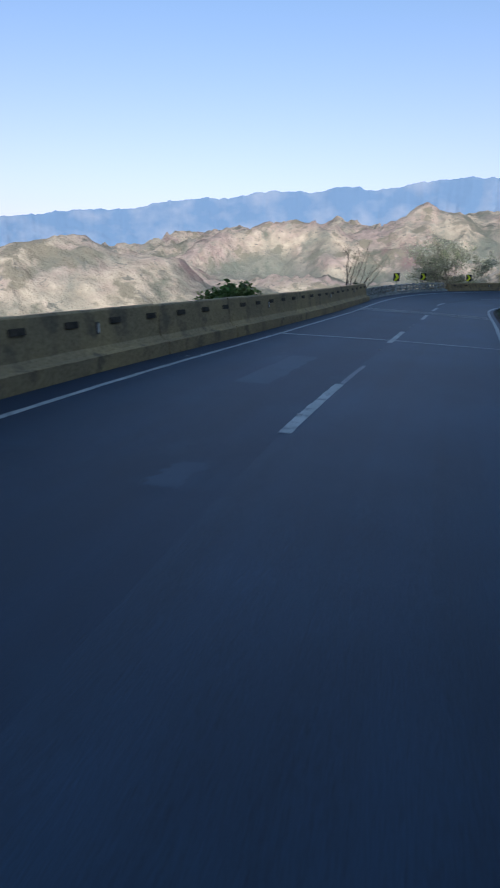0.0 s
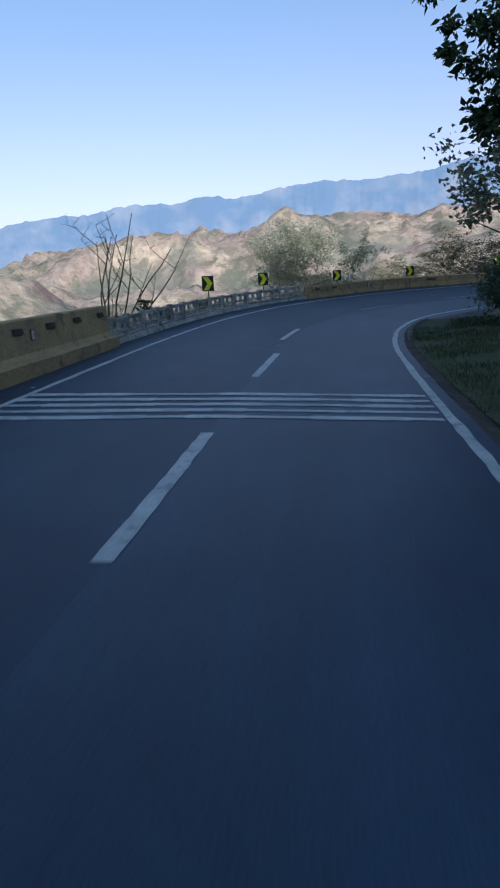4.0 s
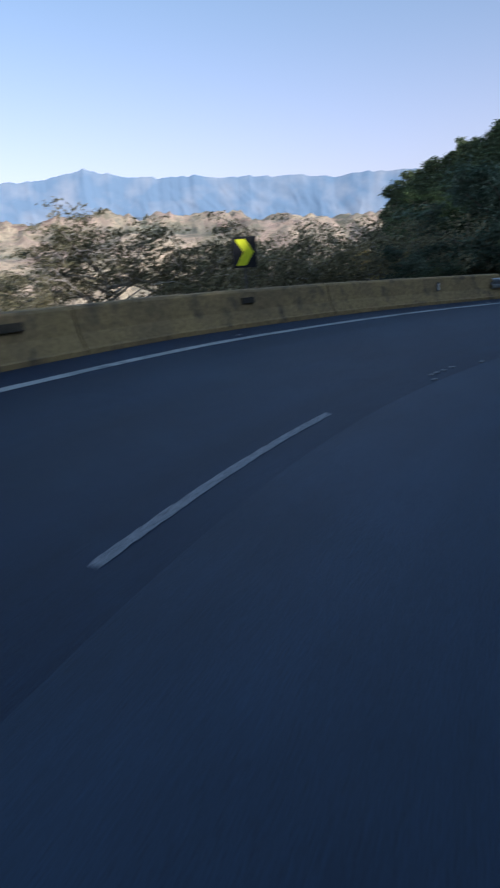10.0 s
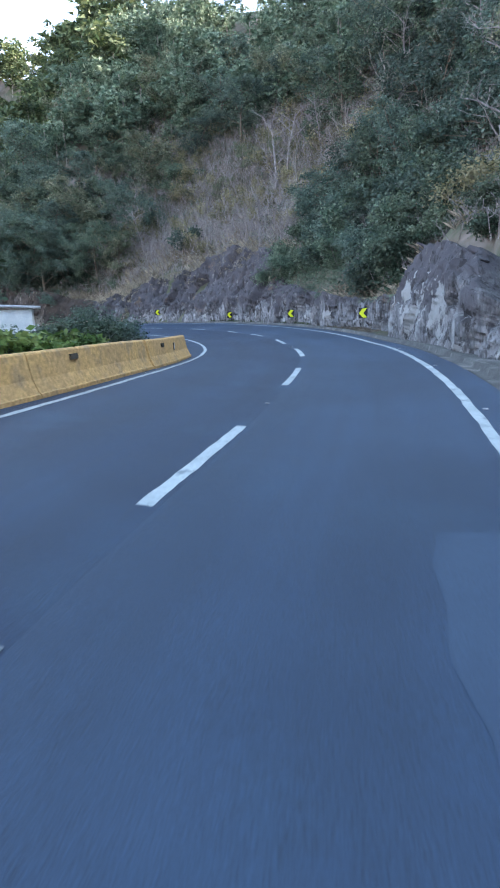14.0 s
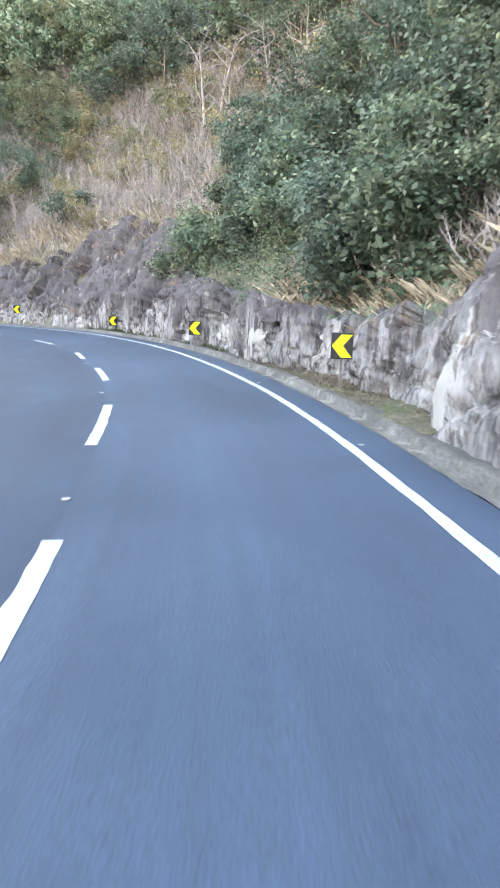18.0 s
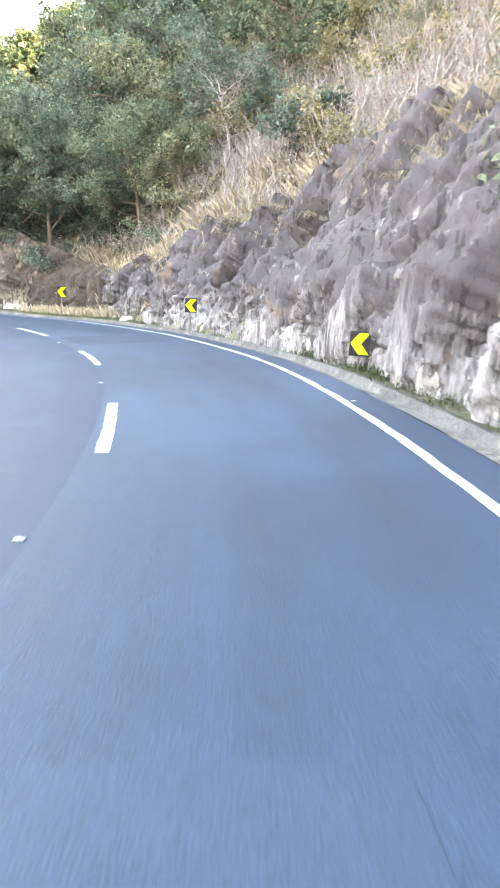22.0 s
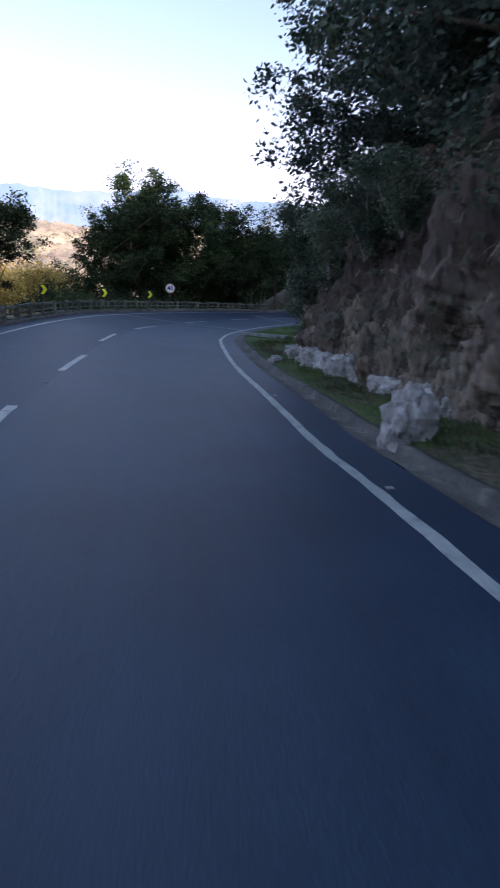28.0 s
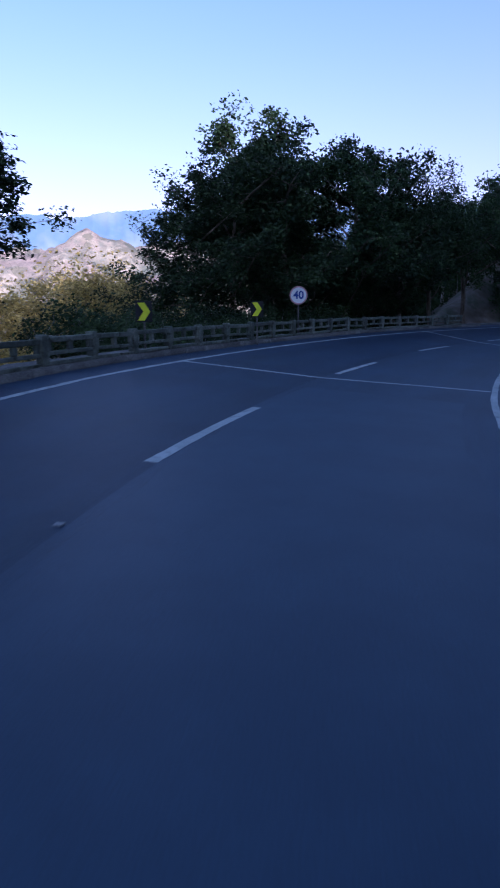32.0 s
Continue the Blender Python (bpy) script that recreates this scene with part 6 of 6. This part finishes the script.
undergrowth("undergrowth", 54, 900, (250, 276), (3, 14), 2.2, 24, 0.13, LEAF_GREY, "pale grey undergrowth behind the rock nose")
undergrowth("undergrowth", 51, 2600, (186, 262), (5, 48), 2.4, 26, 0.15, LEAF, "muted green undergrowth on the slope")
undergrowth("undergrowth", 52, 3600, (190, 262), (4, 44), 1.9, 24, 0.15, LEAF_GREY, "pale grey undergrowth on the slope")
thicket("brush_thicket", 45, 5000, (226, 262), (12, 44), 2.3, BARK, "dark tangled stems on the slope", 0.8)
undergrowth("undergrowth", 55, 1700, (230, 262), (12, 46), 2.2, 24, 0.2, LEAF_TEAL, "blue-green undergrowth on the slope")
undergrowth("undergrowth", 53, 1500, (252, 284), (0.5, 12), 1.8, 30, 0.12, LEAF_DEEP, "dark undergrowth over the rock nose")
undergrowth("undergrowth", 56, 1100, (198, 220), (1.0, 8), 1.2, 26, 0.13, LEAF, "muted green undergrowth above the rock cutting")
thicket("brush_thicket", 44, 1800, (220, 258), (2.8, 10), 1.2, TWIG, "dry stalks along the top of the rock")
blades("dry_grass", 21, 17000, (222, 258), (3.5, 10), 0.8, STRAW, "tall straw-coloured dry grass above the rock", 0.9, clump=9)
blades("dry_grass", 22, 6000, (196, 212), (1.2, 6), 0.42, STRAW, "matted dry grass at the foot of the slope", 1.3, clump=9)
blades("dry_grass", 23, 9000, (246, 258), (0.8, 5), 0.6, STRAW, "dry grass tumbling down the bank")
blades("leaf_litter", 31, 4000, (198.5, 210), (0.0, 1.3), 0.07, BARK, "brown leaf litter at the foot of the low rock", 1.8)
blades("leaf_litter", 30, 15000, (250, 285), (0.1, 2.6), 0.07, BARK, "brown leaf litter at the foot of the rock", 1.8)
blades("grass", 24, 12000, (222, 268), (0.0, 1.8), 0.11, GRASS_SHADE, "short green grass along the gutter")
blades("grass", 25, 40000, (262, 312), (0.1, 14), 0.13, GRASS, "green grass island inside the bend")
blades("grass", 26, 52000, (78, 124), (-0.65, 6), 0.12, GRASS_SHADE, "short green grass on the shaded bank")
blades("grass", 27, 3000, (207, 232), (0.05, 0.6), 0.16, GRASS_SHADE, "weeds in the gutter")
blades("dry_grass", 28, 16000, (108, 160), (0.8, 14), 0.55, STRAW, "dry grass below the railing", side=1)
blades("dry_grass", 29, 9000, (262, 300), (2, 10), 0.5, STRAW, "dry grass behind the railing", side=1)


def face_point(s_, u, proud):
    """A place on the rock cut, as far up it as u says, standing a little off the stone."""
    h = float(WALL_H(s_)) + 0.35
    e0, z1 = 0.9 + max(h - 2.2, 0) / float(LEAN(s_)), min(2.2, h * 0.8)
    a, b = min(u / 0.45, 1), min(max((u - 0.45) / 0.4, 0), 1)
    e = -0.1 + 0.5 * a ** 1.3 + (e0 - 0.5) * b
    off = -(float(WIDE_R(s_)) + 1.2 + float(VERGE(s_)) + e) + proud
    p = road_at(s_, off, 0)
    foot = road_at(s_, -(float(WIDE_R(s_)) + 1.15), 0)[2]
    return np.array((p[0], p[1], foot + 0.10 * float(VERGE(s_)) - 0.4 + (z1 + 0.4) * a + (h - z1) * b))


def hanging_blades(name, seed, count, s_range, u_range, length, material, label):
    """Dead grass in tufts that spill outwards and down from ledges in the rock."""
    rng = np.random.RandomState(seed)
    quads = []
    for _ in range(count):
        s_ = rng.uniform(*s_range)
        base = face_point(s_, rng.uniform(*u_range), rng.uniform(.05, .35))
        out = np.array(road_at(s_, 0.0)) - base
        out[2] = 0
        out /= np.linalg.norm(out)
        for _ in range(16):
            d = out * rng.uniform(.2, .9) + rng.normal(0, .45, 3) * (1, 1, 0)
            ln = length * rng.uniform(.5, 1.3)
            w = np.cross(d, (0, 0, 1)) * 0.008
            mid, tip = base + d * ln * .5 + (0, 0, .25 * ln), base + d * ln * .85 - (0, 0, .35 * ln)
            quads.append(np.stack([base - w, base + w, mid + w, mid - w]))
            quads.append(np.stack([mid - w, mid + w, tip + w * .2, tip - w * .2]))
    v = np.vstack(quads)
    tagged(new(name, mesh_of(name, v, np.arange(len(v)).reshape(-1, 4), material)), label, "grass", kind="stuff")


hanging_blades("dry_grass", 64, 70, (259, 281), (.25, .9), 0.5, STRAW, "dead grass tufts hanging from the rock ledges")
hanging_blades("dry_grass", 65, 320, (222, 252), (.66, .95), 0.5, STRAW, "straw spilling over the top of the rock")
hanging_blades("vine_leaves", 67, 260, (257, 282), (.15, .95), 0.3, LEAF, "dark leafy vines growing over the rock nose")
hanging_blades("fern", 66, 120, (198, 222), (.55, .95), 0.3, LEAF, "green tufts rooted in the rock cracks")


# ---- small shed in the hollow ----
shed_z = float(ground_z(63.6, 43.2)[0])
ob = thing("shed", Matrix.Translation((63.6, 43.2, shed_z)) @ Matrix.Rotation(radians(28), 4, "Z"), "small whitewashed shed half hidden by bushes", "shed")
part("wall", box(3.4, 3.0, 2.3 - shed_z, (0, 0, (2.3 - shed_z) / 2 - 0.1), 0.02), SIGN_WHITE, ob, "whitewashed wall")
roof = part("roof", box(4.0, 3.9, 0.10, (0, 0, 2.42 - shed_z), 0.02, Matrix.Rotation(radians(4), 4, "X")), STEEL, ob, "pale sheet-metal roof")
for k in range(9):
    part("rib", rod(0.035, (-1.84 + k * 0.46, -1.94, 2.34 - shed_z), (-1.84 + k * 0.46, 1.94, 2.61 - shed_z), 6), STEEL, roof)


# ---- signs ----
def chevron_sign(m, w, h, post, right, label, turn=0.0, wide=0.39):
    ob = thing("chevron_sign", m @ pose(0, 0, 0, 0, 0, turn), label, "road sign", "chevron signs round the bends")
    part("post", box(0.06, 0.06, post + h * 0.8, (0, 0.035, (post + h * 0.8) / 2 - 0.3), 0.006), POST, ob)
    panel = part("panel", box(w, 0.02, h, (0, 0, post + h / 2), 0.008), SIGN_BLACK, ob, "black panel")
    k = 1 if right else -1
    x0, x1, x2, z0 = -wide * w, 0.04 * w, wide * w, post + h / 2
    a = 0.43 * h
    arrow = [(k * x0, z0 + a), (k * x1, z0 + a), (k * x2, z0), (k * x1, z0 - a), (k * x0, z0 - a), (k * (x2 - (x1 - x0)), z0)]
    part("arrow", prism(arrow, 0.006, (0, -0.0135, 0)), SIGN_LIME, panel, "lime-yellow arrow")
    return ob


def facing(x, y, z, ex, ey):
    """A pose whose front (towards -y) faces a place."""
    return Matrix.Translation((x, y, z)) @ Matrix.Rotation(math.atan2(ey - y, ex - x) + math.pi / 2, 4, "Z")


for x, y, z, ex, ey in ((-9.2, -2.0, 2.06, -3.5, -28), (-7.5, 5.3, 2.14, -3, -20), (-3.4, 13.9, 2.10, -2.5, -6), (2.0, 18.9, 2.09, 0, 2), (9.6, 25.0, 2.39, 3, 9), (23.6, 28.0, 1.80, 8, 15)):
    chevron_sign(facing(x, y, z - 1.75, ex, ey), 0.56, 0.70, 1.40, True, "black chevron sign with lime arrow behind the barrier")
for s, off, z, back in ((202.0, -5.3, 1.22, 17), (214.5, -4.85, 1.15, 17), (228.5, -6.03, 1.03, 15), (240.0, -6.02, 1.48, 14), (250.5, -4.98, 1.63, 12)):
    x, y, _ = road_at(s, off)
    ex, ey, _ = road_at(s - back, -1.5)
    chevron_sign(facing(x, y, z - 0.98, ex, ey), 0.50, 0.60, 0.70, False, "low black chevron sign with lime arrow before the rock", 0.0, 0.46)
for x, y, z, ex, ey in ((96.8, 95.0, 1.80, 102.5, 72), (100.6, 102.4, 1.91, 103.5, 78), (104.6, 110.2, 1.85, 104.5, 84), (108.6, 115.9, 1.88, 105, 88)):
    chevron_sign(facing(x, y, z - 1.7, ex, ey), 0.50, 0.62, 1.40, True, "black chevron sign with lime arrow behind the railing")

# amber diamond: the road turns right
ob = thing("warning_sign", facing(1.6, -22.6, 0.15, -3.0, -48), "amber diamond warning sign with a right-turn arrow", "road sign")
part("post", box(0.07, 0.07, 2.2, (0, 0.04, 1.1), 0.008), POST, ob, "weathered grey post")
r = Matrix.Rotation(radians(45), 4, "Y")
panel = part("panel", box(0.78, 0.02, 0.78, (0, 0, 1.78), 0.008, r), SIGN_BLACK, ob, "black-rimmed back plate")
part("face", box(0.73, 0.012, 0.73, (0, -0.013, 1.78), 0.004, r), SIGN_AMBER, panel, "amber face")
part("arrow", prism([(-.14, 1.56), (-.07, 1.56), (-.07, 1.80), (-.03, 1.845), (.06, 1.845), (.06, 1.78), (.22, 1.885), (.06, 1.99), (.06, 1.925), (-.05, 1.925), (-.14, 1.83)], 0.006, (0, -0.023, 0)), SIGN_BLACK, panel, "black bent arrow")

# round speed sign
ob = thing("speed_sign", facing(111.0, 120.6, 0.45, 105.5, 88), "round white speed limit sign reading 40", "road sign")
part("post", box(0.07, 0.07, 2.0, (0, 0.05, 1.0), 0.008), POST, ob)
panel = part("panel", rod(0.42, (0, 0.012, 2.05), (0, -0.012, 2.05), 40), SIGN_RED, ob, "faded red rim")
part("face", rod(0.36, (0, -0.010, 2.05), (0, -0.018, 2.05), 40), SIGN_WHITE, panel, "white disc")
txt = bpy.data.curves.new("digits", "FONT")
txt.body, txt.size, txt.align_x, txt.align_y, txt.extrude, txt.offset = "40", 0.50, "CENTER", "CENTER", 0.003, 0.012
tmp = bpy.data.objects.new("digits_source", txt)
scene.collection.objects.link(tmp)
bpy.context.view_layer.update()
digits = bpy.data.meshes.new_from_object(tmp.evaluated_get(bpy.context.evaluated_depsgraph_get()))
bpy.data.objects.remove(tmp)
digits.materials.clear()
digits.materials.append(SIGN_BLUE)
part("digits", digits, SIGN_BLUE, panel, "dark blue digits").matrix_local = Matrix.Translation((0, -0.024, 2.05)) @ Matrix.Rotation(radians(90), 4, "X")


# ---- lorries standing where the road turns out of sight ----
def wheel(parent, x, y, r=0.5):
    t = part("wheel", rod(r, (x, y - 0.14, r), (x, y + 0.14, r), 20), TYRE, parent)
    part("rim", rod(r * 0.55, (x, y - 0.155, r), (x, y + 0.155, r), 14), STEEL, t)


def lorry(m, body_mat, door_mat, label):
    ob = thing("lorry", m, label, "truck")
    body = part("box_body", box(9.6, 2.5, 2.65, (0, 0, 2.55), 0.04), body_mat, ob, "box body")
    for k in (-1, 1):
        d = part("rear_door", box(0.05, 1.19, 2.5, (-4.83, 0.61 * k, 2.55), 0.02), door_mat, ob, "pale blue-white rear door")
        part("hinge_bar", rod(0.02, (-4.88, 0.12 * k, 1.4), (-4.88, 0.12 * k, 3.7), 6), STEEL, d)
        for z in (1.6, 2.2, 2.9, 3.5):
            part("hinge", box(0.04, 0.16, 0.07, (-4.87, 1.17 * k, z), 0.008), POST, d)
        part("tail_lamp", box(0.06, 0.36, 0.12, (-4.85, 0.95 * k, 1.05), 0.02), LAMP_RED, ob, "red tail lamp")
    part("bumper", box(0.12, 2.3, 0.16, (-4.75, 0, 0.62), 0.02), POST, ob)
    part("chassis", box(11.0, 0.9, 0.28, (0.8, 0, 0.98), 0.03), POST, ob)
    cab = part("cab", box(1.9, 2.4, 2.3, (6.1, 0, 1.95), 0.14), SIGN_WHITE, ob, "white cab")
    part("windscreen", box(0.04, 2.1, 0.85, (7.05, 0, 2.5), 0.015), GLASS_DARK, cab)
    for k in (-1, 1):
        part("side_window", box(0.9, 0.03, 0.7, (6.3, 1.2 * k, 2.5), 0.012), GLASS_DARK, cab)
        for x in (-3.6, -2.4, 5.9):
            wheel(ob, x, 1.08 * k)
    return ob


lorry(road_pose(336.0, -1.3), BOX_GREY, BOX_WHITE, "box lorry with grey sides and pale rear doors")
lorry(road_pose(343.0, 2.2) @ Matrix.Rotation(math.pi, 4, "Z"), TARP_GREEN, BOX_GREY, "lorry with dark green sides and a white cab")
